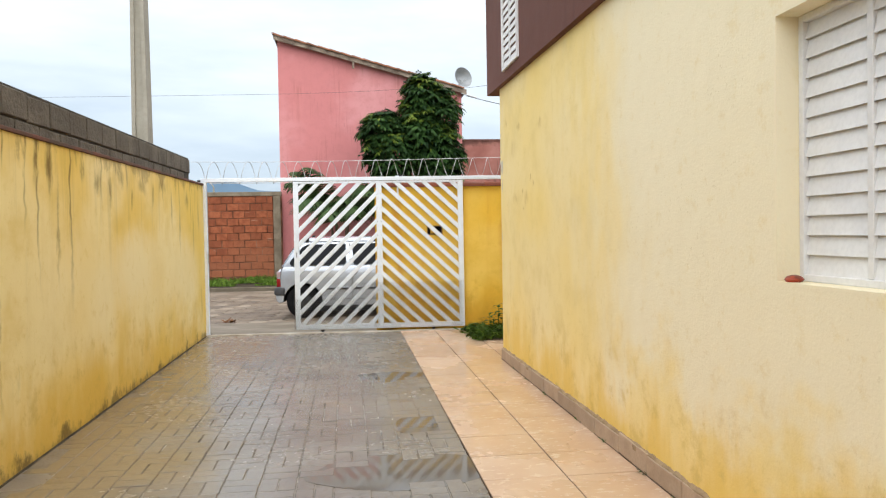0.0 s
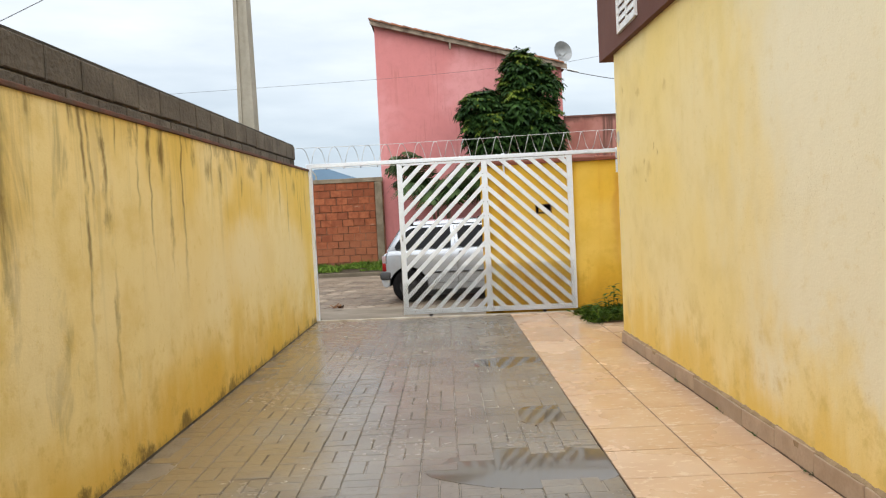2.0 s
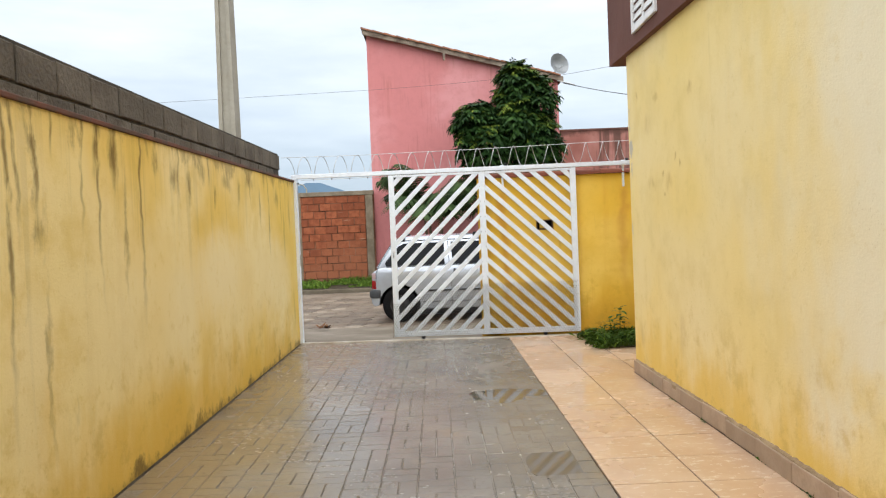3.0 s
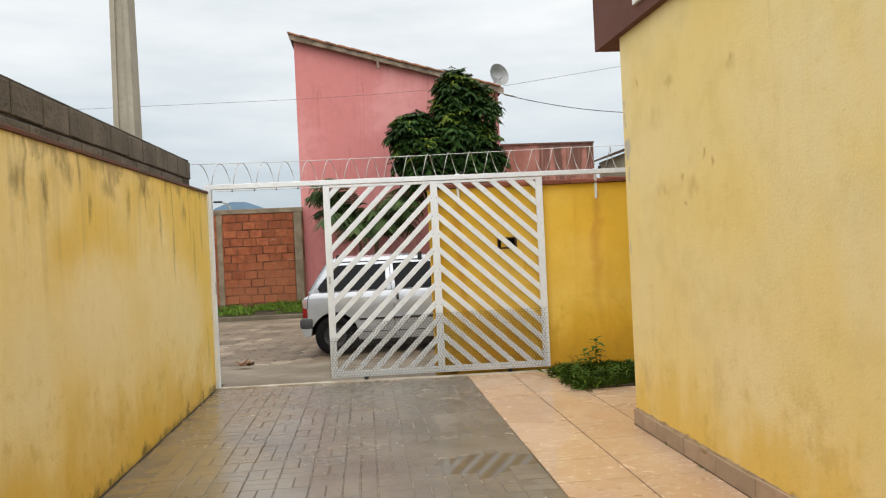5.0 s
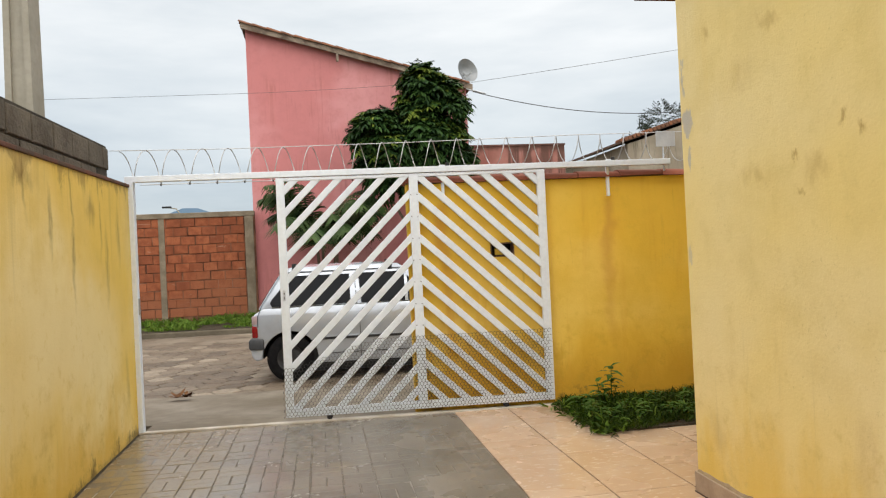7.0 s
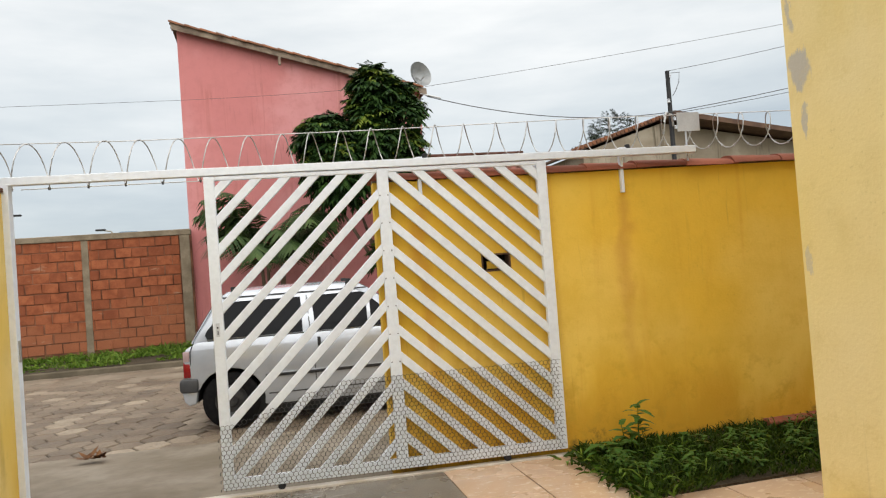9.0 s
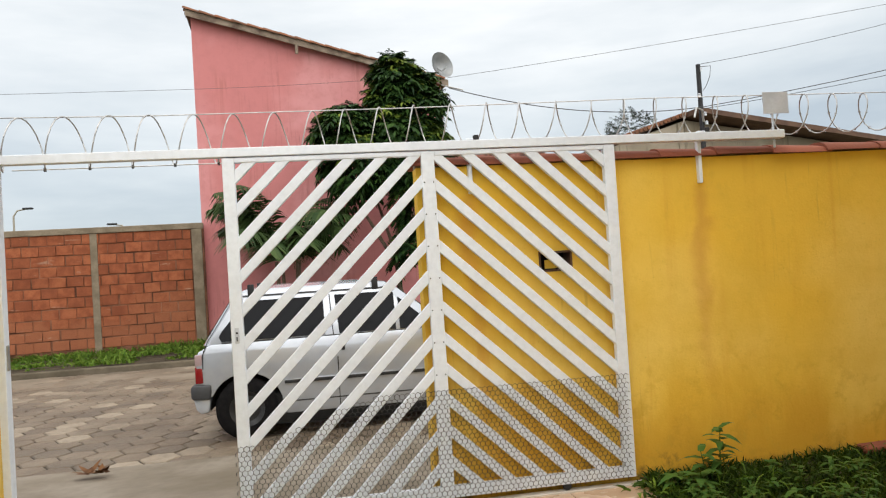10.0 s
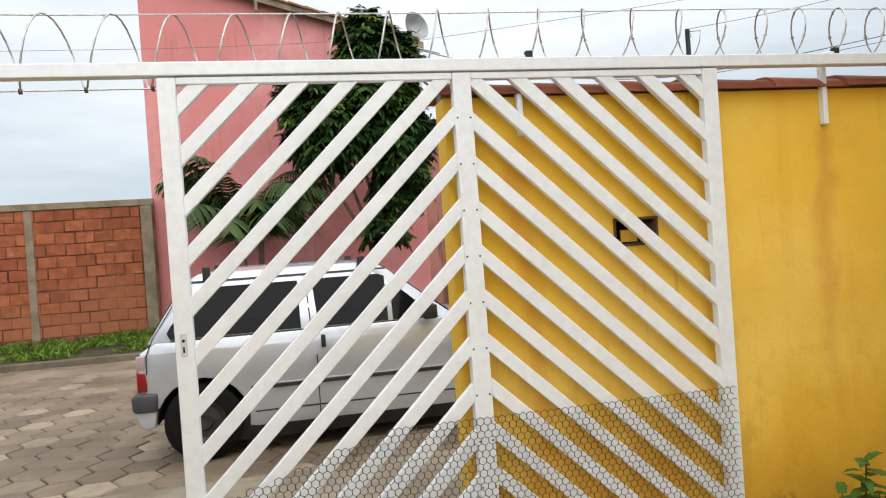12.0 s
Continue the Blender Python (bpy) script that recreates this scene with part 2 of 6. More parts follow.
# stains on the boundary wall: place along it, height, half width, half height, strength
STAINS = ((-8.40, 1.50, 0.075, 0.16, 0.85), (-8.38, 1.02, 0.075, 0.32, 0.85), (-8.36, 0.50, 0.06, 0.42, 0.7), (-8.42, 1.80, 0.05, 0.24, 0.6), (-8.60, 0.9, 0.05, 0.6, 0.45),
          (-8.04, 1.16, 0.045, 0.12, 0.75), (-8.03, 0.80, 0.035, 0.26, 0.75), (-8.00, 0.36, 0.045, 0.34, 0.8), (-8.08, 1.85, 0.05, 0.20, 0.9), (-8.06, 1.55, 0.03, 0.22, 0.5),
          (-7.72, 1.90, 0.05, 0.16, 0.6), (-7.60, 1.82, 0.05, 0.22, 0.7), (-7.48, 1.92, 0.06, 0.14, 0.8), (-7.36, 1.80, 0.035, 0.2, 0.7), (-7.28, 1.68, 0.03, 0.14, 0.8), (-7.18, 1.47, 0.022, 0.13, 0.7),
          (-6.22, 1.80, 0.035, 0.3, 0.8), (-6.2, 1.45, 0.05, 0.1, 0.6), (-6.15, 0.8, 0.03, 0.5, 0.5), (-5.38, 1.9, 0.06, 0.16, 0.8), (-5.25, 1.5, 0.03, 0.45, 0.55), (-5.0, 1.35, 0.03, 0.5, 0.35), (-4.75, 1.92, 0.07, 0.12, 0.6),
          (-4.4, 1.86, 0.10, 0.10, 0.6), (-4.1, 1.80, 0.04, 0.14, 0.7), (-3.8, 1.95, 0.12, 0.09, 0.6), (-3.45, 1.78, 0.05, 0.13, 0.65), (-3.1, 1.93, 0.15, 0.10, 0.5), (-2.7, 1.82, 0.05, 0.16, 0.55), (-2.3, 1.95, 0.2, 0.09, 0.5),
          (-1.9, 1.7, 0.04, 0.25, 0.5), (-1.5, 1.5, 0.04, 0.35, 0.45), (-1.1, 1.85, 0.12, 0.14, 0.5), (-0.75, 1.45, 0.05, 0.4, 0.45), (-0.4, 1.7, 0.06, 0.3, 0.4), (-0.3, 0.5, 0.08, 0.3, 0.3))
HOUSE_STAINS = ((-3.35, 2.24, 0.12, 0.12, 0.22), (-3.42, 1.74, 0.14, 0.06, 0.26), (-3.74, 1.78, 0.022, 0.03, 0.7), (-3.77, 1.66, 0.03, 0.02, 0.6), (-4.03, 1.92, 0.05, 0.025, 0.6), (-4.15, 1.81, 0.025, 0.04, 0.7), (-3.88, 1.73, 0.10, 0.07, 0.3),
                (-3.05, 2.55, 0.06, 0.05, 0.5), (-3.6, 2.45, 0.10, 0.05, 0.4), (-4.4, 2.35, 0.07, 0.06, 0.4), (-4.1, 0.5, 0.14, 0.2, 0.22), (-3.0, 0.35, 0.10, 0.16, 0.3))
CHIPS = ((-2.815, 2.08, 0.055, 0.065, 0.9), (-2.83, 1.90, 0.018, 0.055, 0.8), (-2.79, 2.30, 0.018, 0.075, 0.75), (-2.80, 2.42, 0.02, 0.04, 0.6), (-2.79, 1.32, 0.012, 0.06, 0.5))
M["yellow"] = plaster("yellow_plaster", (0.79, 0.545, 0.115), (0.85, 0.685, 0.32), (0.52, 0.33, 0.07), 0.11, (0.40, 0.62), damp=(0.72, 0.46, 0.075), drips=0.12,
                      runs_at=((-8.36, 0.07, 0.75, 0.8), (-8.62, 0.05, 0.9, 0.5), (-8.05, 0.06, 0.62, 1.0), (-7.86, 0.02, 0.3, 0.8), (-7.62, 0.02, 0.5, 0.8), (-7.46, 0.05, 0.42, 0.6), (-7.24, 0.03, 0.35, 0.9), (-6.93, 0.02, 0.25, 0.7),
                               (-6.52, 0.03, 0.22, 0.9), (-6.43, 0.02, 1.75, 0.9), (-6.36, 0.015, 0.8, 0.8), (-6.2, 0.012, 0.35, 0.8), (-6.03, 0.012, 0.3, 0.8), (-5.74, 0.015, 0.7, 0.8), (-5.56, 0.04, 0.4, 1.0), (-5.54, 0.015, 1.2, 0.8), (-5.36, 0.03, 0.35, 0.8), (-5.0, 0.016, 1.15, 0.9),
                               (-4.3, 0.02, 0.5, 0.6), (-3.6, 0.02, 0.3, 0.6), (-2.3, 0.02, 0.45, 0.5), (-1.5, 0.02, 0.9, 0.5), (-0.9, 0.025, 0.7, 0.5)),
                      stains=STAINS, faded=((-6.95, 0.92, 0.30, 0.55, 0.75), (-6.3, 0.75, 0.22, 0.6, 0.5), (-3.4, 1.12, 0.75, 0.42, 0.8), (-4.3, 0.9, 0.30, 0.5, 0.5), (-7.75, 0.75, 0.16, 0.35, 0.45), (-2.4, 1.0, 2.2, 0.6, 0.55), (-4.8, 0.95, 1.3, 0.65, 0.5), (-1.2, 0.9, 0.9, 0.5, 0.4)))
M["house"] = plaster("faded_yellow_plaster", (0.86, 0.665, 0.25), (0.87, 0.72, 0.38), (0.80, 0.58, 0.19), 0.14, (0.36, 0.64), damp=(0.79, 0.54, 0.11), shade=(0.34, 0.25, 0.11), fade=(0.87, 0.79, 0.58), stains=HOUSE_STAINS, chips=CHIPS, stain=(0.40, 0.22, 0.05))
M["ochre"] = plaster("ochre_plaster", (0.86, 0.545, 0.062), (0.88, 0.62, 0.14), (0.70, 0.34, 0.04), 0.45, damp=(0.68, 0.37, 0.032), shade=(0.34, 0.19, 0.035), rust=(4.262, 2.72))
M["pink"] = plaster("pink_plaster", (0.57, 0.212, 0.208), (0.65, 0.292, 0.292), (0.37, 0.13, 0.105), 0.5, shade=(0.20, 0.09, 0.08))


def stained_red():
    n = Nodes("stained_red_plaster")
    c = n.mix(n.ramp(n.noise(1.3, 4.0), 0.3, 0.7), (0.30, 0.125, 0.098), (0.42, 0.20, 0.165))
    runs = n.noise(1.0, 4.0, 0.65, n.map((2.6, 2.6, 0.16)), 0.3)
    c = n.mix(n.ramp(runs, 0.50, 0.62, 0.0, 0.85), c, (0.105, 0.055, 0.042))
    rim = n.math("ADD", n.axis("Z"), n.ramp(n.noise(2.0, 4.0), 0.3, 0.7, -0.12, 0.12))
    c = n.mix(n.ramp(rim, 4.50, 4.72, 0.0, 0.8), c, (0.10, 0.052, 0.04))
    return n.done(c, 0.9, n.noise(30.0, 4.0), 0.4, 0.01, Specular_IOR_Level=0.25)


M["rust_wall"] = stained_red()
M["grey_house"] = plaster("grey_plaster", (0.27, 0.225, 0.165), (0.38, 0.33, 0.255), (0.11, 0.09, 0.06), 0.9)
M["brown"] = plaster("brown_plaster", (0.135, 0.058, 0.044), (0.155, 0.07, 0.055), (0.08, 0.035, 0.03), 0.4)
M["white_metal"] = plain("white_painted_steel", (0.80, 0.86, 0.925), (0.76, 0.815, 0.88), 3.0, 0.36, 0.12)
M["white_louvre"] = plain("white_aluminium", (0.78, 0.78, 0.77), (0.72, 0.72, 0.72), 5.0, 0.38, 0.05)
M["cement"] = plain("cement_block", (0.100, 0.084, 0.064), (0.175, 0.150, 0.116), 3.2, 0.95, 0.8, distance=0.02, spread="object")
M["mortar"] = plain("cement_mortar", (0.040, 0.035, 0.028), (0.085, 0.072, 0.056), 3.0, 0.95, 0.8, distance=0.015)
M["concrete"] = plain("pole_concrete", (0.30, 0.275, 0.22), (0.38, 0.35, 0.29), 2.0, 0.9, 0.5)
M["apron"] = plain("worn_concrete", (0.17, 0.138, 0.098), (0.29, 0.25, 0.20), 1.1, 0.75, 0.5, distance=0.01)
M["clay"] = plain("clay_tile", (0.36, 0.115, 0.065), (0.27, 0.085, 0.05), 5.0, 0.75, 0.5, distance=0.006, spread="object")
M["verge_tile"] = plain("old_roof_tile", (0.31, 0.125, 0.062), (0.15, 0.078, 0.050), 5.0, 0.9, 0.6, spread="object")


def hollow_brick():
    n = Nodes("red_hollow_brick")
    c = n.mix(n.ramp(n.noise(5.0), 0.3, 0.7), (0.235, 0.066, 0.028), (0.385, 0.125, 0.055))
    c = n.mix(n.ramp(n.chance(), 0, 1, 0, 0.6), c, (0.185, 0.052, 0.024))
    mud = n.math("ADD", n.axis("Z"), n.ramp(n.noise(1.1, 4.0), 0.3, 0.7, -0.5, 0.5))
    c = n.mix(n.ramp(mud, 1.3, 0.5, 0.0, 0.7), c, (0.31, 0.115, 0.055))
    smear = n.noise(1.0, 5.0, 0.65, n.map((1.6, 1.0, 8.0)), 0.4)
    c = n.mix(n.ramp(smear, 0.62, 0.72, 0.0, 0.55), c, (0.44, 0.31, 0.22))
    c = n.mix(n.ramp(n.noise(46.0, 4.0), 0.5, 0.75, 0.0, 0.4), c, (0.13, 0.042, 0.022))
    return n.done(c, 0.9, n.noise(40.0, 4.0, 0.65), 0.7, 0.01, Specular_IOR_Level=0.25)


M["brick"] = hollow_brick()
M["brick_bed"] = plain("brick_mortar", (0.085, 0.036, 0.022), (0.30, 0.135, 0.078), 1.6, 0.95, 0.7)
M["column"] = plain("rough_concrete", (0.175, 0.138, 0.094), (0.275, 0.225, 0.16), 3.0, 0.95, 0.7, distance=0.01)
M["soil"] = plain("dark_soil", (0.045, 0.035, 0.022), (0.09, 0.07, 0.045), 4.0, 0.95, 0.9, distance=0.03)
M["ground"] = plain("bare_ground", (0.16, 0.14, 0.10), (0.11, 0.13, 0.06), 0.3, 0.95, 0.6, distance=0.05)
M["rubber"] = plain("tyre_rubber", (0.007, 0.007, 0.008), (0.013, 0.012, 0.012), 20.0, 0.85, 0.3, Specular_IOR_Level=0.12)
M["black_plastic"] = plain("dark_plastic", (0.018, 0.019, 0.021), (0.032, 0.032, 0.034), 9.0, 0.6, 0.2, Specular_IOR_Level=0.3)
M["dark"] = plain("dark_underside", (0.012, 0.012, 0.012), (0.02, 0.02, 0.02), 9.0, 0.9, 0.1)
M["steel"] = plain("galvanised_wire", (0.55, 0.55, 0.54), (0.42, 0.41, 0.39), 30.0, 0.38, 0.2, 0.85)
M["dark_wire"] = plain("netting_wire", (0.045, 0.042, 0.04), (0.03, 0.028, 0.028), 30.0, 0.6, 0.2, 0.2)
M["cable"] = plain("cable_sheath", (0.06, 0.06, 0.06), (0.09, 0.09, 0.09), 10.0, 0.7, 0.1)
M["wood"] = plain("weathered_board", (0.33, 0.265, 0.205), (0.085, 0.055, 0.040), 2.6, 0.9, 0.6)
M["dark_wood"] = plain("dark_board", (0.10, 0.06, 0.045), (0.15, 0.09, 0.06), 3.0, 0.9, 0.6)
M["bark"] = plain("bark", (0.13, 0.095, 0.065), (0.20, 0.15, 0.11), 8.0, 0.95, 1.0, distance=0.02)
M["silver"] = plain("silver_white_paint", (0.55, 0.59, 0.65), (0.50, 0.535, 0.585), 1.0, 0.24, 0.02, 0.42, Coat_Weight=0.7, Coat_Roughness=0.06)
M["red_lens"] = plain("red_lens", (0.30, 0.010, 0.010), (0.22, 0.008, 0.010), 8.0, 0.15, 0.05)
M["clear_lens"] = plain("pale_lens", (0.42, 0.30, 0.30), (0.36, 0.26, 0.26), 8.0, 0.15, 0.05)
# the blue haze of distance is painted into the hill colour
M["hill"] = plain("hazed_far_hill", (0.13, 0.20, 0.28), (0.10, 0.165, 0.235), 0.01, 1.0, 0.0)
M["dish"] = plain("dish_mesh_grey", (0.27, 0.285, 0.29), (0.34, 0.35, 0.355), 6.0, 0.5, 0.1, 0.3)
M["red_plastic"] = plain("orange_plastic", (0.42, 0.05, 0.012), (0.05, 0.03, 0.02), 30.0, 0.4, 0.1)
M["plate"] = plain("white_plate", (0.62, 0.655, 0.70), (0.53, 0.56, 0.60), 8.0, 0.5, 0.1)
M["rim"] = plain("steel_rim", (0.022, 0.022, 0.024), (0.05, 0.05, 0.052), 12.0, 0.5, 0.1, 0.3)


def foliage(name, a, b, spread=1.0):
    n = Nodes(name)
    c = n.mix(n.island(), a, b)
    c = n.mix(n.ramp(n.noise(1.3), 0.3, 0.7, 0.0, 0.5), c, tuple(v * 0.55 for v in a))
    return n.done(c, 0.5, Specular_IOR_Level=0.12)


M["leaf"] = foliage("tree_leaf", (0.009, 0.030, 0.009), (0.052, 0.112, 0.023))
# young growth, with the light on the crown's top put into its colour
M["lit_new_leaf"] = foliage("lit_young_tree_leaf", (0.060, 0.115, 0.014), (0.19, 0.235, 0.035))
M["palm"] = foliage("palm_leaf", (0.020, 0.045, 0.014), (0.075, 0.115, 0.036))
M["grass"] = foliage("grass_blade", (0.011, 0.031, 0.002), (0.064, 0.104, 0.009))
M["verge_grass"] = foliage("verge_grass_blade", (0.045, 0.110, 0.010), (0.19, 0.28, 0.04))
M["weed"] = foliage("weed_leaf", (0.026, 0.078, 0.013), (0.085, 0.17, 0.034))
M["far_leaf"] = foliage("far_tree_leaf", (0.028, 0.042, 0.028), (0.055, 0.072, 0.048))


def wet_paver():
    n = Nodes("wet_paver")
    c = n.mix(n.ramp(n.noise(1.4, 4.0), 0.3, 0.7), (0.16, 0.140, 0.114), (0.238, 0.212, 0.176))
    c = n.mix(n.ramp(n.island(), 0, 1, 0, 0.22), c, (0.13, 0.115, 0.097))
    side = n.math("ADD", n.axis("X"), n.ramp(n.noise(1.1), 0.3, 0.7, -0.35, 0.35))
    c = n.mix(n.ramp(side, 1.25, 0.35, 0.0, 0.8), c, (0.26, 0.195, 0.11))
    c = n.mix(n.ramp(n.noise(22.0, 5.0, 0.7), 0.54, 0.70, 0.0, 0.4), c, (0.10, 0.085, 0.064))
    c = n.mix(n.ramp(n.noise(2.3, 5.0, 0.65), 0.55, 0.72, 0.0, 0.6), c, (0.25, 0.205, 0.14))
    r = n.ramp(n.noise(0.9, 5.0, 0.6), 0.36, 0.66, 0.04, 0.24)
    r = n.math("ADD", r, n.ramp(n.noise(14.0, 3.0), 0.4, 0.7, 0.0, 0.10))
    return n.done(c, r, n.noise(38.0, 5.0, 0.65), 0.30, 0.006)


M["paver"] = wet_paver()


def glossy_tile():
    n = Nodes("beige_floor_tile")
    c = n.mix(n.ramp(n.noise(2.2, 5.0, 0.6), 0.35, 0.7), (0.56, 0.385, 0.255), (0.63, 0.465, 0.33))
    flecks = n.noise(1.0, 4.0, 0.6, n.map((14.0, 30.0, 10.0)), 0.6)
    c = n.mix(n.ramp(flecks, 0.57, 0.63, 0.0, 0.75), c, (0.74, 0.61, 0.47))
    c = n.mix(n.ramp(n.chance(), 0, 1, 0, 0.25), c, (0.48, 0.30, 0.175))
    r = n.ramp(n.noise(1.3, 4.0), 0.35, 0.65, 0.12, 0.34)
    return n.done(c, r, n.noise(20.0), 0.05, 0.003)


M["tile"] = glossy_tile()
M["grout"] = plain("dark_grout", (0.09, 0.06, 0.04), (0.15, 0.10, 0.065), 9.0, 0.9, 0.3)
M["skirting"] = plain("beige_skirting_tile", (0.38, 0.275, 0.19), (0.48, 0.36, 0.26), 6.0, 0.6, 0.2, spread="object")


def hex_paver(name, each):
    n = Nodes(name)
    pick = n.island() if each == "island" else n.chance()
    c = n.mix(n.ramp(n.noise(1.3, 4.0), 0.32, 0.68), (0.125, 0.090, 0.058), (0.22, 0.170, 0.118))
    c = n.mix(n.ramp(pick, 0.72, 1.0, 0.0, 0.8), c, (0.36, 0.295, 0.215))
    c = n.mix(n.ramp(pick, 0.35, 0.0, 0.0, 0.5), c, (0.095, 0.075, 0.055))
    c = n.mix(n.ramp(n.noise(11.0, 5.0, 0.7), 0.50, 0.70, 0.0, 0.55), c, (0.10, 0.078, 0.054))
    c = n.mix(n.ramp(n.noise(3.4, 6.0, 0.7), 0.48, 0.66, 0.0, 0.5), c, (0.16, 0.118, 0.076))
    return n.done(c, 0.55, n.noise(26.0, 6.0, 0.7), 0.8, 0.014)


M["hex"] = hex_paver("hexagonal_road_paver", "island")
M["hex_one"] = hex_paver("hexagonal_road_paver_loose", "object")
M["road_joint"] = plain("dark_road_joint", (0.028, 0.022, 0.015), (0.06, 0.048, 0.034), 5.0, 0.8, 0.6)
M["joint"] = plain("sandy_joint", (0.055, 0.046, 0.036), (0.10, 0.085, 0.066), 5.0, 0.8, 0.6)


def car_glass():
    n = Nodes("tinted_car_glass")
    return n.done((0.005, 0.006, 0.008), 0.04, Specular_IOR_Level=0.13)


M["glass"] = car_glass()


# ---------------------------------------------------------------- mesh helpers
def box(bm, lo, hi, m=None):
    """An upright box from corner lo to corner hi."""
    x0, y0, z0 = lo
    x1, y1, z1 = hi
    vs = [bm.verts.new(Vector(p) if m is None else m @ Vector(p)) for p in
          ((x0, y0, z0), (x1, y0, z0), (x1, y1, z0), (x0, y1, z0), (x0, y0, z1), (x1, y0, z1), (x1, y1, z1), (x0, y1, z1))]
    for f in ((3, 2, 1, 0), (4, 5, 6, 7), (0, 1, 5, 4), (1, 2, 6, 5), (2, 3, 7, 6), (3, 0, 4, 7)):
        bm.faces.new([vs[i] for i in f])
    return vs


def prism(bm, outline, y0, y1, m=None):
    """An outline in x and z, drawn out from y0 to y1."""
    a = [bm.verts.new(Vector((x, y0, z)) if m is None else m @ Vector((x, y0, z))) for x, z in outline]
    b = [bm.verts.new(Vector((x, y1, z)) if m is None else m @ Vector((x, y1, z))) for x, z in outline]
    bm.faces.new(a)
    bm.faces.new(b[::-1])
    for i in range(len(a)):
        j = (i + 1) % len(a)
        bm.faces.new((a[j], a[i], b[i], b[j]))
    return a + b


def tube(bm, points, radius, sides=6, taper=None):
    """A round bar along points."""
    rings = []
    for i, p in enumerate(points):
        p = Vector(p)
        d = (Vector(points[min(i + 1, len(points) - 1)]) - Vector(points[max(i - 1, 0)])).normalized()
        side = d.cross(Vector((0, 0, 1)))
        side = side.normalized() if side.length > 1e-3 else Vector((1, 0, 0))
        up = side.cross(d)
        r = radius if taper is None else radius + (taper - radius) * i / (len(points) - 1)
        rings.append([bm.verts.new(p + r * (math.cos(a) * side + math.sin(a) * up)) for a in (2 * math.pi * k / sides for k in range(sides))])
    for a, b in zip(rings, rings[1:]):
        for k in range(sides):
            bm.faces.new((a[k], a[(k + 1) % sides], b[(k + 1) % sides], b[k]))
    bm.faces.new(rings[0][::-1])
    bm.faces.new(rings[-1])


def lathe(bm, profile, m, sides=28):
    """A profile of (radius, height) turned round z, then moved by m."""
    rings = [[bm.verts.new(m @ Vector((r * math.cos(2 * math.pi * k / sides), r * math.sin(2 * math.pi * k / sides), h))) for k in range(sides)] for r, h in profile]
    for a, b in zip(rings, rings[1:]):
        for k in range(sides):
            bm.faces.new((a[k], a[(k + 1) % sides], b[(k + 1) % sides], b[k]))
    bm.faces.new(rings[0][::-1])
    bm.faces.new(rings[-1])


def bevel(bm, width, segments=2, angle=30):
    bmesh.ops.recalc_face_normals(bm, faces=bm.faces)
    edges = [e for e in bm.edges if len(e.link_faces) == 2 and e.calc_face_angle(0) > radians(angle)]
    bmesh.ops.bevel(bm, geom=edges, offset=width, segments=segments, affect="EDGES", profile=0.5, clamp_overlap=True)


def mesh_of(name, bm, material, smooth=False):
    bmesh.ops.recalc_face_normals(bm, faces=bm.faces)
    me = bpy.data.meshes.new(name)
    bm.to_mesh(me)
    bm.free()
    for mm in material if isinstance(material, (list, tuple)) else [material]:
        me.materials.append(mm)
    if smooth:
        me.shade_smooth()
        for p in me.polygons:
            p.use_smooth = True
        me.set_sharp_from_angle(angle=radians(38))
    return me


def part(name, bm, material, parent=None, label="", smooth=False):
    ob = new(name, mesh_of(name, bm, material, smooth))
    if parent:
        ob.parent = parent
    if label:
        ob["label"] = label
    return ob


def thing(name, m, label, category, group="", kind=""):
    ob = new(name)
    ob.empty_display_size = 0.1
    ob.matrix_world = m
    return tagged(ob, label, category, group, kind)


def piece(name, me, parent, m):
    ob = new(name, me)
    ob.parent = parent
    ob.matrix_basis = m
    return ob


def setting(name, bm, material, label, category, smooth=False, kind="structure"):
    return tagged(part(name, bm, material, smooth=smooth), label, category, kind=kind)


GATE = pose(0, 0, 0, 0, 0, math.degrees(math.atan(-0.0575)))
STREET = GATE
ROAD_Z = -0.125


# ---------------------------------------------------------------- ground, road, driveway
bm = bmesh.new()
vs = [bm.verts.new(p) for p in ((-1500, -1500, -0.2), (1500, -1500, -0.2), (1500, 1500, -0.2), (-1500, 1500, -0.2))]
bm.faces.new(vs)
setting("ground", bm, M["ground"], "bare earth with sparse growth reaching the horizon", "ground")

bm = bmesh.new()
box(bm, (-40, 2.35, -0.3), (40, 9.9, ROAD_Z - 0.014), STREET)
road = setting("road", bm, M["road_joint"], "street of worn grey hexagonal concrete pavers", "road")

bm = bmesh.new()
for xa, xb, ya in ((0.0, 2.385, 0.045), (-14.0, 0.0, 0.40), (2.385, 20.0, 0.222)):
    vs = box(bm, (xa, ya, -0.3), (xb, 2.36, 0.0), None)
    for v in vs:
        top = v.co.z > -0.1
        v.co.z = -0.004 - 0.108 * v.co.y / 2.36 if top else -0.3
        v.co = STREET @ v.co
bmesh.ops.remove_doubles(bm, verts=bm.verts, dist=1e-4)
setting("pavement_ramp", bm, M["apron"], "worn concrete ramp between gate and street", "pavement")

bm = bmesh.new()
prism(bm, [(-0.02, -0.3), (2.715, -0.3), (2.715, -0.024), (-0.02, -0.024)], -13.2, 0.05)
driveway = setting("floor_driveway", bm, M["joint"], "driveway of wet grey concrete pavers with sandy joints", "driveway")
bm = bmesh.new()
box(bm, (2.715, -13.2, -0.3), (3.80, -0.16, -0.006))
box(bm, (3.80, -2.60, -0.3), (9.0, -1.36, -0.006))
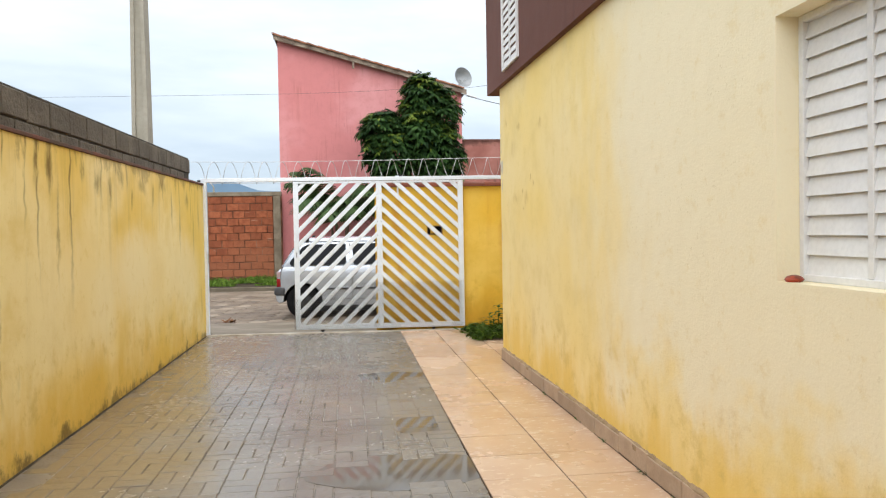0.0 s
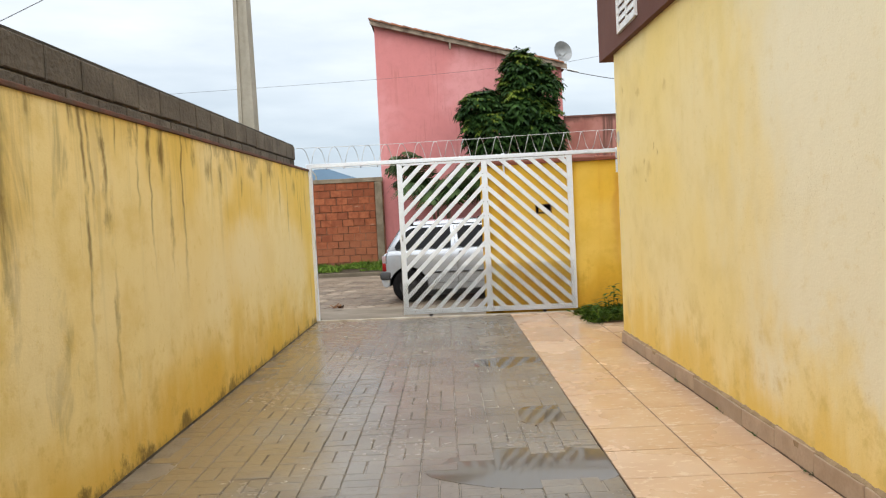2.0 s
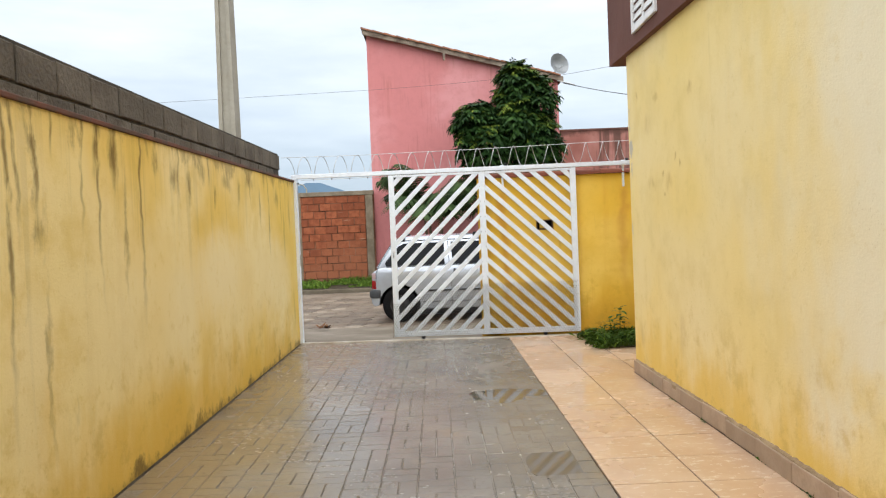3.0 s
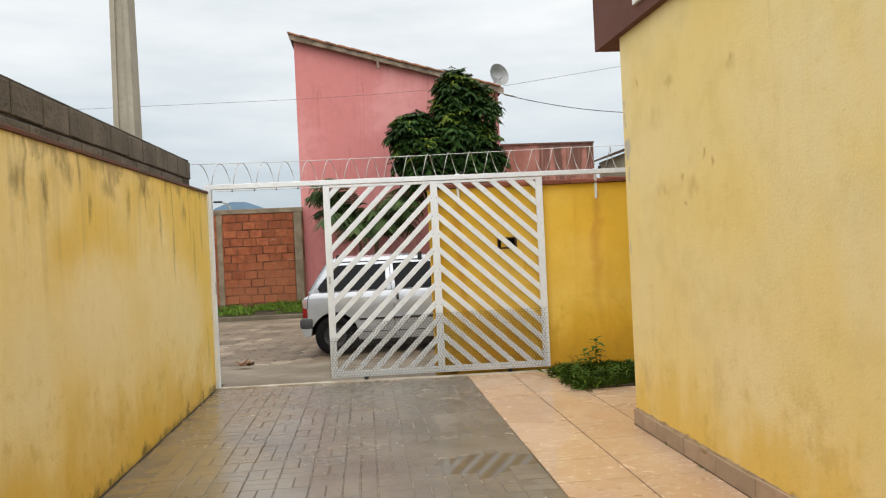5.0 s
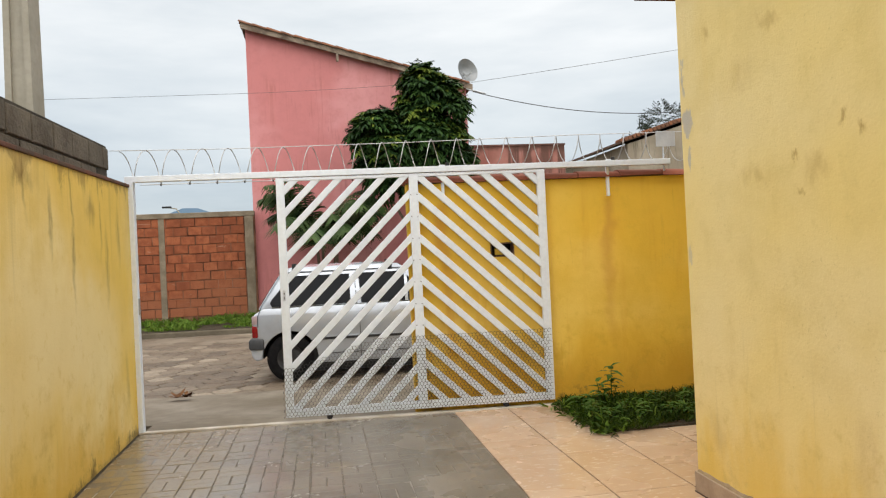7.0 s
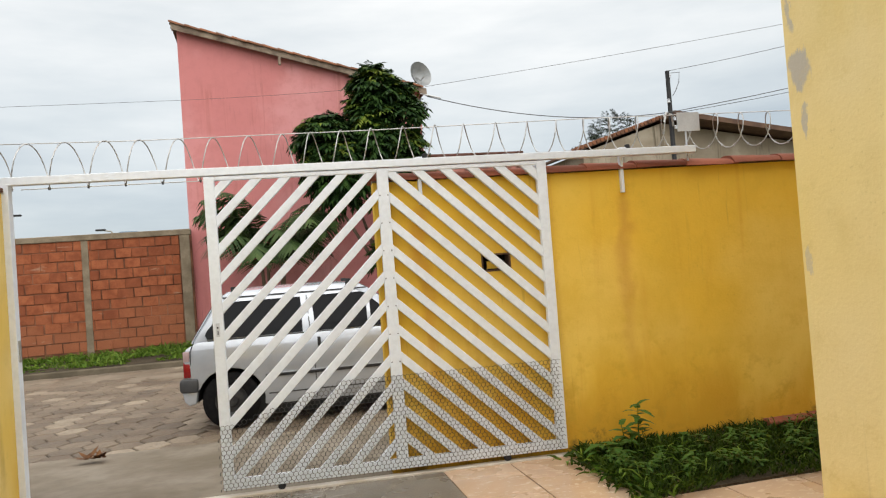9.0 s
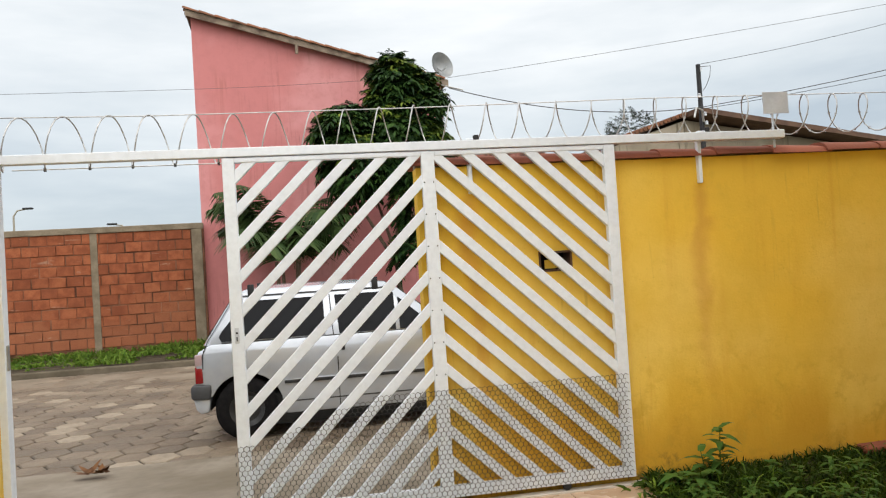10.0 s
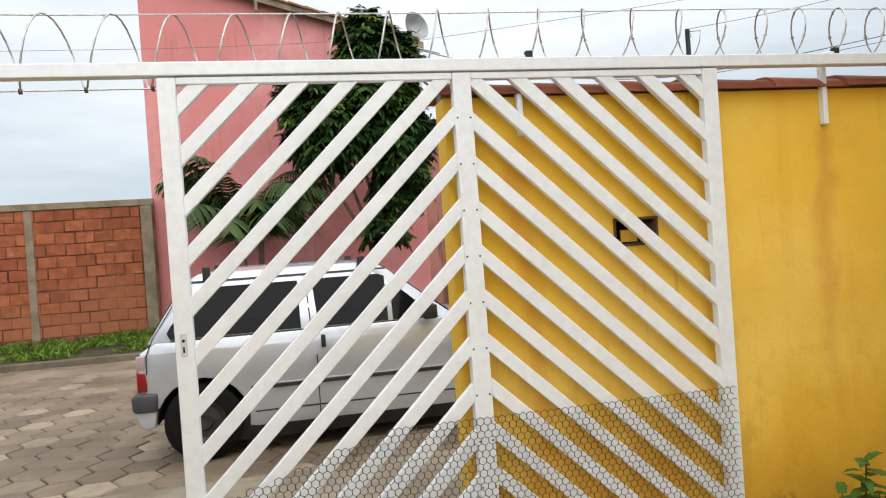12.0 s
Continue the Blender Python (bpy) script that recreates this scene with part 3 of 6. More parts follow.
path = setting("floor_path", bm, M["grout"], "path of glossy beige ceramic floor tiles", "floor")

# ---------------------------------------------------------------- side wall with block course
def wall_top(y):
    return 2.112 + 0.0115 * y


bm = bmesh.new()
n = 40
for k in range(n):
    ya, yb = -13.2 + k * 13.2 / n, -13.2 + (k + 1) * 13.2 / n
    vs = box(bm, (-0.22, ya, -0.3), (0, yb, 1))
    for v in vs[4:]:
        v.co.z = wall_top(v.co.y)
bmesh.ops.remove_doubles(bm, verts=bm.verts, dist=1e-5)
bmesh.ops.delete(bm, geom=[f for f in bm.faces if abs(f.calc_center_median().x + 0.11) < 0.02 and abs(f.normal.z) < 0.5 and -13.1 < f.calc_center_median().y < -0.1], context="FACES")
wall_west = setting("wall_west", bm, M["yellow"], "yellow painted boundary wall with dark run-down stains", "wall")
bm = bmesh.new()
vs = box(bm, (-0.22, -13.2, 0), (0.014, -0.02, 0.028))
for v in vs:
    v.co.z += wall_top(v.co.y) + 0.001
bevel(bm, 0.006, 2)
setting("trim_drip_edge", bm, plain("red_drip_edge", (0.17, 0.068, 0.045), (0.085, 0.060, 0.042), 5.0, 0.8, 0.6), "thin reddish drip edge along the wall top", "trim")

GREY_X, GREY_END = -0.25, 0.36
def grey_top(y):
    return 2.525 + 0.0140 * y


bm = bmesh.new()
vs = box(bm, (GREY_X - 0.15, -13.2, 0), (GREY_X - 0.016, GREY_END, 1))
for v in vs:
    v.co.z = -0.25 if v.co.z < 0.5 else grey_top(v.co.y)
wall_blocks = setting("wall_block_course", bm, M["mortar"], "neighbour's wall of dark grey cement blocks", "wall")

# ---------------------------------------------------------------- house on the other side
HX = 3.665
bm = bmesh.new()
W0, W1, WZ0, WZ1 = -9.15, -7.925, 1.185, 2.225
def house_top(y):
    return 3.015 + 0.02 * y


def slab(bm, y0, y1, z0, z1, x0=HX, x1=HX + 0.16):
    return box(bm, (x0, y0, z0), (x1, y1, z1))


slab(bm, -13.2, W0, -0.2, WZ1)
slab(bm, W1, -2.75, -0.2, WZ1)
slab(bm, W0, W1, -0.2, WZ0)
vs = slab(bm, -13.2, -2.75, WZ1, 3.0)
for v in vs[4:]:
    v.co.z = house_top(v.co.y)
box(bm, (HX + 0.16, -2.91, -0.2), (9.0, -2.75, 2.93))
bmesh.ops.remove_doubles(bm, verts=bm.verts, dist=1e-5)
wall_east = setting("wall_east", bm, M["house"], "faded yellow house wall with cream patches", "wall")
bm = bmesh.new()
vs = box(bm, (HX - 0.055, -13.2, 0), (9.0, -2.33, 4.5))
for v in vs[:4]:
    v.co.z = house_top(v.co.y) - 0.015
setting("wall_upper", bm, M["brown"], "dark brown upper storey overhanging the yellow wall", "wall")
bm = bmesh.new()
box(bm, (HX - 0.06, -13.2, 4.5), (9.0, -2.33, 4.6))
setting("roof_slab", bm, M["concrete"], "flat concrete roof over the upper storey", "roof")
bm = bmesh.new()
box(bm, (-0.22, -13.4, -0.3), (9.0, -13.2, 3.0))
setting("wall_south", bm, M["house"], "plain yellow wall closing the yard", "wall")

# ---------------------------------------------------------------- front wall
FW = 0.07
bm = bmesh.new()
SLOT = (3.135, 3.355, 1.368, 1.498)
box(bm, (2.385, FW, -0.3), (SLOT[0], FW + 0.15, 2.06), GATE)
box(bm, (SLOT[1], FW, -0.3), (16.0, FW + 0.15, 2.06), GATE)
box(bm, (SLOT[0], FW, -0.3), (SLOT[1], FW + 0.15, SLOT[2]), GATE)
box(bm, (SLOT[0], FW, SLOT[3]), (SLOT[1], FW + 0.15, 2.06), GATE)
setting("wall_north", bm, M["ochre"], "deep yellow front wall under a coping of clay tiles", "wall")
bm = bmesh.new()
vs = box(bm, (3.71, -1.33, -0.2), (10.0, 0, 0.012))
for v in vs:
    if v.co.y > -0.5:
        v.co.y = (GATE @ Vector((v.co.x, FW, 0))).y
setting("ground_bed", bm, M["soil"], "dark soil bed along the front wall", "planting bed")

# ---------------------------------------------------------------- sliding gate
gate = thing("sliding_gate", GATE, "white painted steel sliding gate with diagonal bars, half open", "gate")
ZB, ZT = 0.05, 2.15
S = ((1.242, 1.312), (2.410, 2.490), (3.578, 3.652))


def gate_bar(name, lo, hi, b=0.004, label=""):
    bm = bmesh.new()
    box(bm, lo, hi)
    bevel(bm, b, 2)
    return part(name, bm, M["white_metal"], gate, label)


for a, b in S:
    gate_bar("stile", (a, -0.022, ZB), (b, 0.026, ZT))
for a, b in ((S[0][1], S[1][0]), (S[1][1], S[2][0])):
    gate_bar("top_rail", (a, -0.020, 2.122), (b, 0.024, ZT))
    gate_bar("bottom_rail", (a, -0.020, ZB), (b, 0.024, 0.118))


def clipped_bar(x0, x1, z0, z1, rise, c):
    """A slanting bar between two stiles; its lower edge runs along z = c + rise * x."""
    t = 0.079
    pts = []
    quad = [(x0, c + rise * x0), (x1, c + rise * x1), (x1, c + rise * x1 + t), (x0, c + rise * x0 + t)]
    for axis, limit, sign in ((1, z0, 1), (1, z1, -1)):
        out = []
        for i, p in enumerate(quad):
            q = quad[(i + 1) % len(quad)]
            pin, qin = sign * (p[axis] - limit) >= 0, sign * (q[axis] - limit) >= 0
            if pin:
                out.append(p)
            if pin != qin:
                k = (limit - p[axis]) / (q[axis] - p[axis])
                out.append((p[0] + k * (q[0] - p[0]), limit))
        quad = out
        if len(quad) < 3:
            return None
    return quad


for side in (0, 1):
    x0, x1 = S[side][1] - 0.004, S[side + 1][0] + 0.004
    for k in range(-2, 20):
        c = 0.688 - 0.1945 * (k - 2) if side == 0 else 4.236 - 0.187 * (k - 8)
        outline = clipped_bar(x0, x1, 0.116, 2.124, 1 if side == 0 else -0.936, c)
        if not outline:
            continue
        bm = bmesh.new()
        prism(bm, outline, -0.016, 0.018)
        bmesh.ops.remove_doubles(bm, verts=bm.verts, dist=1e-4)
        bevel(bm, 0.003, 1)
        part("diagonal_bar", bm, M["white_metal"], gate)

post = thing("gate_post", GATE, "slim white steel gate post at the end of the boundary wall", "post")
bm = bmesh.new()
box(bm, (-0.030, -0.03, 0), (0.042, 0.04, 2.165))
bevel(bm, 0.004, 2)
part("post", bm, M["white_metal"], post)
bm = bmesh.new()
box(bm, (0.042, -0.012, 1.02), (0.049, 0.02, 1.16))
bevel(bm, 0.002, 1)
part("strike_plate", bm, M["steel"], post)

beam = thing("gate_track", GATE, "white steel overhead track of the gate", "gate track")
bm = bmesh.new()
box(bm, (-0.03, -0.028, 2.156), (4.85, 0.032, 2.209))
bevel(bm, 0.004, 2)
part("beam", bm, M["white_metal"], beam)
for gx in (2.72, 4.265):
    bm = bmesh.new()
    box(bm, (gx - 0.013, 0.032, 1.885), (gx + 0.013, FW, 2.19))
    box(bm, (gx - 0.030, -0.02, 2.209), (gx + 0.022, 0.03, 2.219))
    bevel(bm, 0.004, 1)
    bracket = part("bracket", bm, M["white_metal"], beam)
    bm = bmesh.new()
    box(bm, (gx + 0.026, -0.012, 2.209), (gx + 0.058, 0.018, 2.242))
    bevel(bm, 0.004, 1)
    part("bolt_head", bm, M["black_plastic"], bracket, "black bolt head")

floor_rail = thing("gate_floor_rail", GATE, "white floor rail of the gate, chipped and muddy", "gate rail")
bm = bmesh.new()
box(bm, (0.0, -0.035, -0.015), (4.0, 0.03, 0.012))
bevel(bm, 0.004, 1)
part("rail", bm, plain("muddy_rail", (0.62, 0.58, 0.52), (0.42, 0.36, 0.28), 4.0, 0.7, 0.5), floor_rail)
for gx in (1.62, 3.2):
    bm = bmesh.new()
    lathe(bm, [(0.012, -0.012), (0.026, -0.012), (0.026, 0.012), (0.012, 0.012)], pose(gx, 0.0, 0.036, 90), 14)
    part("roller", bm, M["black_plastic"], floor_rail)

# ---------------------------------------------------------------- far side of the street
bm = bmesh.new()
box(bm, (-40, 9.9, -0.3), (40, 10.05, -0.02), STREET)
bevel(bm, 0.02, 2)
setting("kerb", bm, plain("dirty_kerb", (0.085, 0.070, 0.046), (0.17, 0.14, 0.10), 1.6, 0.85, 0.6, distance=0.01), "low concrete kerb on the far side of the street", "kerb")
bm = bmesh.new()
box(bm, (-40, 10.05, -0.3), (40, 14.0, -0.03), STREET)
setting("ground_verge", bm, M["soil"], "grassy verge before the brick wall", "verge")

BY = 13.0
bm = bmesh.new()
box(bm, (-16, BY + 0.016, -0.2), (-0.04, BY + 0.14, 2.72))
wall_brick = setting("wall_brick", bm, M["brick_bed"], "unplastered boundary wall of red hollow bricks", "wall")

pink = thing("pink_house", pose(0, 0, 0), "tall pink house with a sloping tiled roof", "house")
PY = 13.2
PX0, PX1 = -0.08, 5.80
OVER = 0.23
def pink_top(x):
    return 7.485 - 0.272 * (x - PX0)


bm = bmesh.new()
prism(bm, [(PX0, -0.2), (PX1, -0.2), (PX1, pink_top(PX1) + 0.10), (PX0, pink_top(PX0) + 0.10)], PY, PY + 9)
part("wall", bm, M["pink"], pink)
EX0, EX1 = PX0 - 0.10, PX1 + 0.14
bm = bmesh.new()
n = 26
rows = []
for k in range(n + 1):
    x = EX0 + (EX1 - EX0) * k / n
    z = pink_top(x) + 0.010 * noise.noise((x * 1.3, 0.4, 2.0))
    rows.append([bm.verts.new((x, PY - OVER + dy, z + dz)) for dy, dz in ((0.0, 0.035 + 0.016 * noise.noise((x * 4.0, 5.0, 1.0))), (0.035, 0.035), (0.035, 0.185), (0.0, 0.185))])
for a, b in zip(rows, rows[1:]):
    for k in range(4):
        bm.faces.new((a[k], a[(k + 1) % 4], b[(k + 1) % 4], b[k]))
bm.faces.new(rows[0][::-1])
bm.faces.new(rows[-1])
part("fascia", bm, M["wood"], pink, "weathered fascia board with peeling pale paint")
bm = bmesh.new()
prism(bm, [(EX0, pink_top(EX0) + 0.105), (EX1, pink_top(EX1) + 0.105), (EX1, pink_top(EX1) + 0.18), (EX0, pink_top(EX0) + 0.18)], PY - OVER + 0.035, PY + 9.3)
part("roof", bm, M["dark_wood"], pink)

bm = bmesh.new()
box(bm, (5.6, 16.0, -0.2), (9.55, 16.2, 4.75))
for k in range(9):
    vs = box(bm, (5.6 + k * 0.4415, 15.97, 4.745), (5.6 + (k + 1) * 0.4415 - 0.004, 16.22, 4.80))
setting("wall_annex", bm, M["rust_wall"], "stained reddish rear wall beside the pink house", "wall")


# ---------------------------------------------------------------- pink house: roof edge, dish
def pz(x):
    return pink_top(x) + 0.205


SL = math.atan(0.275)
bm = bmesh.new()
prof = [(0.12 * math.cos(math.pi * k / 7), 0.075 * math.sin(math.pi * k / 7)) for k in range(8)]
ring = [(u, v) for u, v in prof] + [(u * 0.84, v * 0.78) for u, v in prof[::-1]]
a = [bm.verts.new((-0.02, u, v)) for u, v in ring]
b = [bm.verts.new((0.40, u * 0.9, v * 0.9 - 0.012)) for u, v in ring]
bm.faces.new(a)
bm.faces.new(b[::-1])
for i in range(len(a)):
    j = (i + 1) % len(a)
    bm.faces.new((a[j], a[i], b[i], b[j]))
verge = mesh_of("verge_tile", bm, M["verge_tile"], True)
roofp = [o for o in pink.children if o.name.startswith("roof")][0]
for k in range(17):
    x = EX0 - 0.03 + k * 0.355
    for j, dy in enumerate((-0.17, 0.06, 0.29)):
        piece("roof_tile", verge, roofp, Matrix.Translation((x, PY + dy, pz(x) - 0.02)) @ Euler((random.uniform(-0.04, 0.04), SL + random.uniform(-0.02, 0.02), random.uniform(-0.03, 0.03))).to_matrix().to_4x4())
bm = bmesh.new()
box(bm, (2.26, PY - OVER - 0.004, pink_top(2.3) - 0.17), (2.33, PY - OVER + 0.06, pink_top(2.3) + 0.08))
bevel(bm, 0.01, 1)
part("rafter_end", bm, M["wood"], pink)
bm = bmesh.new()
prism(bm, [(4.35, pink_top(4.4) - 0.32), (4.50, pink_top(4.4) - 0.22), (4.50, pink_top(4.4) + 0.1), (4.35, pink_top(4.4) + 0.1)], PY - OVER, PY)
part("corbel", bm, M["dark_wood"], pink)

dish = thing("satellite_dish", pose(5.79, 13.42, 6.44, 0, 0, 0), "grey satellite dish on the eaves of the pink house", "satellite dish")
bm = bmesh.new()
turn = pose(0, 0, 0, 79, 0, 27) @ Matrix.Scale(0.98, 4)
prof = [(0.02, 0.0)] + [(r, 0.22 * (r / 0.34) ** 2 * 0.34 / 0.34) for r in (0.1, 0.18, 0.26, 0.34)]
prof += [(0.345, 0.225)] + [(r, 0.22 * (r / 0.34) ** 2 - 0.012) for r in (0.33, 0.24, 0.12, 0.02)]
lathe(bm, prof, turn, 32)
part("reflector", bm, M["dish"], dish, smooth=True)
bm = bmesh.new()
tube(bm, [turn @ Vector((0, 0, 0)), turn @ Vector((0, -0.16, 0.16)), turn @ Vector((0, -0.12, 0.34))], 0.013)
part("feed_arm", bm, M["steel"], dish)
bm = bmesh.new()
tube(bm, [(0, 0.06, -0.02), (-0.02, 0.10, -0.25), (-0.06, 0.14, -0.42)], 0.024)
part("mast", bm, M["steel"], dish)
bm = bmesh.new()
tube(bm, [(-0.03, -0.44, -0.54), (0.46, -0.66, -0.72)], 0.018)
for k in range(6):
    p = Vector((0.06 + 0.065 * k, -0.48 - 0.029 * k, -0.573 - 0.024 * k))
    tube(bm, [p + Vector((-0.04, -0.07, 0)), p + Vector((0.04, 0.07, 0))], 0.006, 4)
part("antenna", bm, M["steel"], dish)

# ---------------------------------------------------------------- houses behind
grey = thing("grey_house", pose(0, 0, 0), "low grey house with a shallow dark roof", "house")
bm = bmesh.new()
prism(bm, [(14.4, -0.2), (27.5, -0.2), (27.5, 5.25), (18.0, 6.70), (14.4, 5.6)], 22, 30)
part("wall", bm, M["grey_house"], grey)
for a, b, front, thick in (((14.0, 5.60), (18.0, 6.84), 21.85, 0.09), ((18.0, 6.80), (28.2, 5.22), 20.9, 0.20)):
    bm = bmesh.new()
    prism(bm, [a, b, (b[0], b[1] + thick), (a[0], a[1] + thick)], front, 30.4)
    slope = part("roof_slope", bm, M["dark_wood"], grey, "dark weathered roof edge")
    if thick < 0.1:
        for k in range(22):
            bm = bmesh.new()
            u = (k + 0.5) / 22
            lathe(bm, [(0.002, 0.0), (0.085, 0.0), (0.085, 0.55), (0.002, 0.55)], pose(a[0] + (b[0] - a[0]) * u, front - 0.06, a[1] + (b[1] - a[1]) * u + thick + 0.02, -90), 8)
            part("roof_tile", bm, M["verge_tile"], slope)

# ---------------------------------------------------------------- poles and cables
pole = thing("utility_pole", pose(-0.80, 0.02, -0.1), "tapered concrete utility pole with recessed face", "utility pole")
bm = bmesh.new()
H = 9.0
def half(z):
    return 0.135 - 0.0098 * z


for sx in (-1, 1):
    vs = box(bm, (0, -0.13, 0), (1, 0.13, H))
    for v in vs:
        h = half(v.co.z)
        v.co.x = sx * (h if v.co.x > 0.5 else h - 0.05)
vs = box(bm, (-1, -0.10, 0), (1, 0.06, H))
for v in vs:
    v.co.x = v.co.x * (half(v.co.z) - 0.045)
for z0, z1 in ((2.55, 2.75), (5.2, 5.45), (8.0, 8.3)):
    vs = box(bm, (-1, -0.127, z0), (1, 0.127, z1))
    for v in vs:
        v.co.x = v.co.x * (half(v.co.z) - 0.049)
part("shaft", bm, M["concrete"], pole)

bpole = thing("black_pole", pose(12.9, 13.0, -0.15), "black service pole standing beside a house", "utility pole")
bm = bmesh.new()
vs = box(bm, (-0.062, -0.062, 0), (0.062, 0.062, 6.58))
for v in vs[4:]:
    v.co.x *= 0.78
    v.co.y *= 0.78
bevel(bm, 0.015, 1)
part("shaft", bm, M["black_plastic"], bpole)
bm = bmesh.new()
tube(bm, [(-0.02, -0.12, 5.0), (-0.10, -0.2, 5.3), (-0.26, -0.2, 5.36), (-0.34, -0.2, 5.1)], 0.03)
part("conduit", bm, M["steel"], bpole)
for px, z, r in ((-0.075, 5.72, 0.05), (0.06, 5.22, 0.045), (0.09, 4.98, 0.05), (0.03, 6.42, 0.03)):
    bm = bmesh.new()
    lathe(bm, [(0.004, -0.06), (r, -0.05), (r * 0.7, 0.0), (r, 0.03), (0.004, 0.06)], pose(px, -0.08, z), 12)
    part("insulator", bm, M["plate"], bpole, "white porcelain insulator", True)
bm = bmesh.new()
tube(bm, [(0.04, -0.05, 6.50), (0.34, -0.06, 6.52), (0.30, -0.06, 6.25), (0.16, -0.08, 5.98), (0.07, -0.07, 5.86)], 0.010, 5)
part("drip_loop", bm, M["cable"], bpole)


def sag(a, b, drop, n=18):
    a, b = Vector(a), Vector(b)
    return [a.lerp(b, k / n) - Vector((0, 0, 4 * drop * (k / n) * (1 - k / n))) for k in range(n + 1)]


def cable(a, b, drop, r, label):
    bm = bmesh.new()
    tube(bm, sag(a, b, drop), r, 5)
    return tagged(part("overhead_cable", bm, M["cable"]), label, "cable", "overhead cables")


cable((-40, 12.95, 5.45), (-0.06, 12.95, 5.83), 0.14, 0.0045, "thin black cable crossing above the street")
cable((-0.06, 12.95, 5.83), (4.1, 12.95, 6.03), 0.02, 0.0045, "thin black cable running before the pink wall")
cable((5.93, 12.95, 5.82), (12.9, 12.9, 5.25), 0.33, 0.012, "black cable sagging from dish to pole")
cable((12.9, 12.9, 5.25), (32, 6.0, 9.6), 0.62, 0.011, "black cable rising away from the pole")
cable((12.9, 12.9, 5.2), (32, 6.4, 9.2), 0.62, 0.008, "second black cable rising away from the pole")
cable((5.9, 12.95, 6.07), (26, 9.0, 8.65), 0.15, 0.0055, "thin cable from the eaves to the distance")
cable((12.93, 12.95, 6.42), (26, 9.0, 9.30), 0.38, 0.007, "thin cable from the top of the black pole")
cable((-1.05, -7.2, 1.8), (-0.86, -0.1, 5.75), 0.0, 0.003, "service cable rising to the concrete pole")
cable((-0.38, -6.98, 2.37), (-1.0, -8.4, 2.72), -0.07, 0.009, "black hose arching over the block wall")


def lamp_far(x, y, h, s):
    th = thing("street_lamp", pose(x, y, -0.2), "distant street lamp on a thin pole", "street lamp", "distant street lamps")
    bm = bmesh.new()
    tube(bm, [(0, 0, 0), (0, 0, h - 0.6), (s * 0.3, 0, h - 0.15), (s * 1.2, 0, h)], 0.09, 6, 0.05)
    part("pole", bm, M["concrete"], th)
    bm = bmesh.new()
    box(bm, (s * 1.1 - 0.4, -0.15, h - 0.08), (s * 1.1 + 0.4, 0.15, h + 0.08))
    bevel(bm, 0.05, 2)
    part("lamp_head", bm, M["black_plastic"], th)


lamp_far(-19.2, 62, 8.5, 1)
lamp_far(-10.6, 62, 6.9, -1)

bm = bmesh.new()
nx = 60
top = [bm.verts.new((-520 + 1040 * k / nx, 900, max(2.0, 64 * math.exp(-((-520 + 1040 * k / nx + 165) / 62) ** 2) + 47 * math.exp(-((-520 + 1040 * k / nx + 60) / 70) ** 2) + 9 * noise.noise((k * 0.35, 1.7, 0))))) for k in range(nx + 1)]
low = [bm.verts.new((v.co.x, 860, -1)) for v in top]
back = [bm.verts.new((v.co.x, 1010, -1)) for v in top]
for k in range(nx):
    bm.faces.new((low[k], low[k + 1], top[k + 1], top[k]))
    bm.faces.new((top[k], top[k + 1], back[k + 1], back[k]))
setting("backdrop_hills", bm, M["hill"], "low hills on the horizon, tinted with blue haze", "hills", True)


# ---------------------------------------------------------------- plants
class Leaves:
    """Gathers many small leaf faces for one mesh."""

    def __init__(self):
        self.v, self.f, self.m = [], [], []

    def blade(self, base, way, up, length, width, droop=0.3, mat=0, steps=2):
        way, up = way.normalized(), up.normalized()
        side = way.cross(up)
        side = side.normalized() if side.length > 1e-3 else Vector((1, 0, 0))
        n0 = len(self.v)
        shape = (0.35, 1.0, 0.0) if steps == 2 else (0.7, 1.0, 0.6, 0.0)
        for k, w in enumerate(shape):
            t = k / (len(shape) - 1)
            c = base + way * length * t - Vector((0, 0, droop * length * t * t))
            if w == 0.0:
                self.v.append(c)
            else:
                self.v += [c - side * width * w * 0.5, c + side * width * w * 0.5]
        for k in range(len(shape) - 2):
            a = n0 + 2 * k
            self.f.append((a, a + 1, a + 3, a + 2))
            self.m.append(mat)
        a = n0 + 2 * (len(shape) - 2)
        self.f.append((a, a + 1, a + 2))
        self.m.append(mat)

    def frond(self, base, way, length, pairs, leaf, width, mat=0, droop=0.5):
        way = way.normalized()
        up = Vector((0, 0, 1))
        side = way.cross(up)
        side = side.normalized() if side.length > 1e-3 else Vector((1, 0, 0))
        for k in range(pairs):
            t = (k + 1) / pairs
            p = base + way * length * t - Vector((0, 0, 0.25 * length * t * t))
            for s in (-1, 1):
                d = side * s * 0.9 + way * 0.55 + Vector((0, 0, random.uniform(-0.35, 0.1)))
                self.blade(p, d, up, leaf * (1.0 - 0.25 * t), width, droop, mat)
        self.blade(base + way * length - Vector((0, 0, 0.25 * length)), way, up, leaf, width, droop, mat)

    def mesh(self, name, mats):
        me = bpy.data.meshes.new(name)
        me.from_pydata([tuple(p) for p in self.v], [], self.f)
        for mm in mats:
            me.materials.append(mm)
        me.polygons.foreach_set("material_index", self.m)
        return me


def rand_dir():
    while True:
        p = Vector((random.uniform(-1, 1), random.uniform(-1, 1), random.uniform(-1, 1)))
        if 0.1 < p.length < 1:
            return p.normalized()


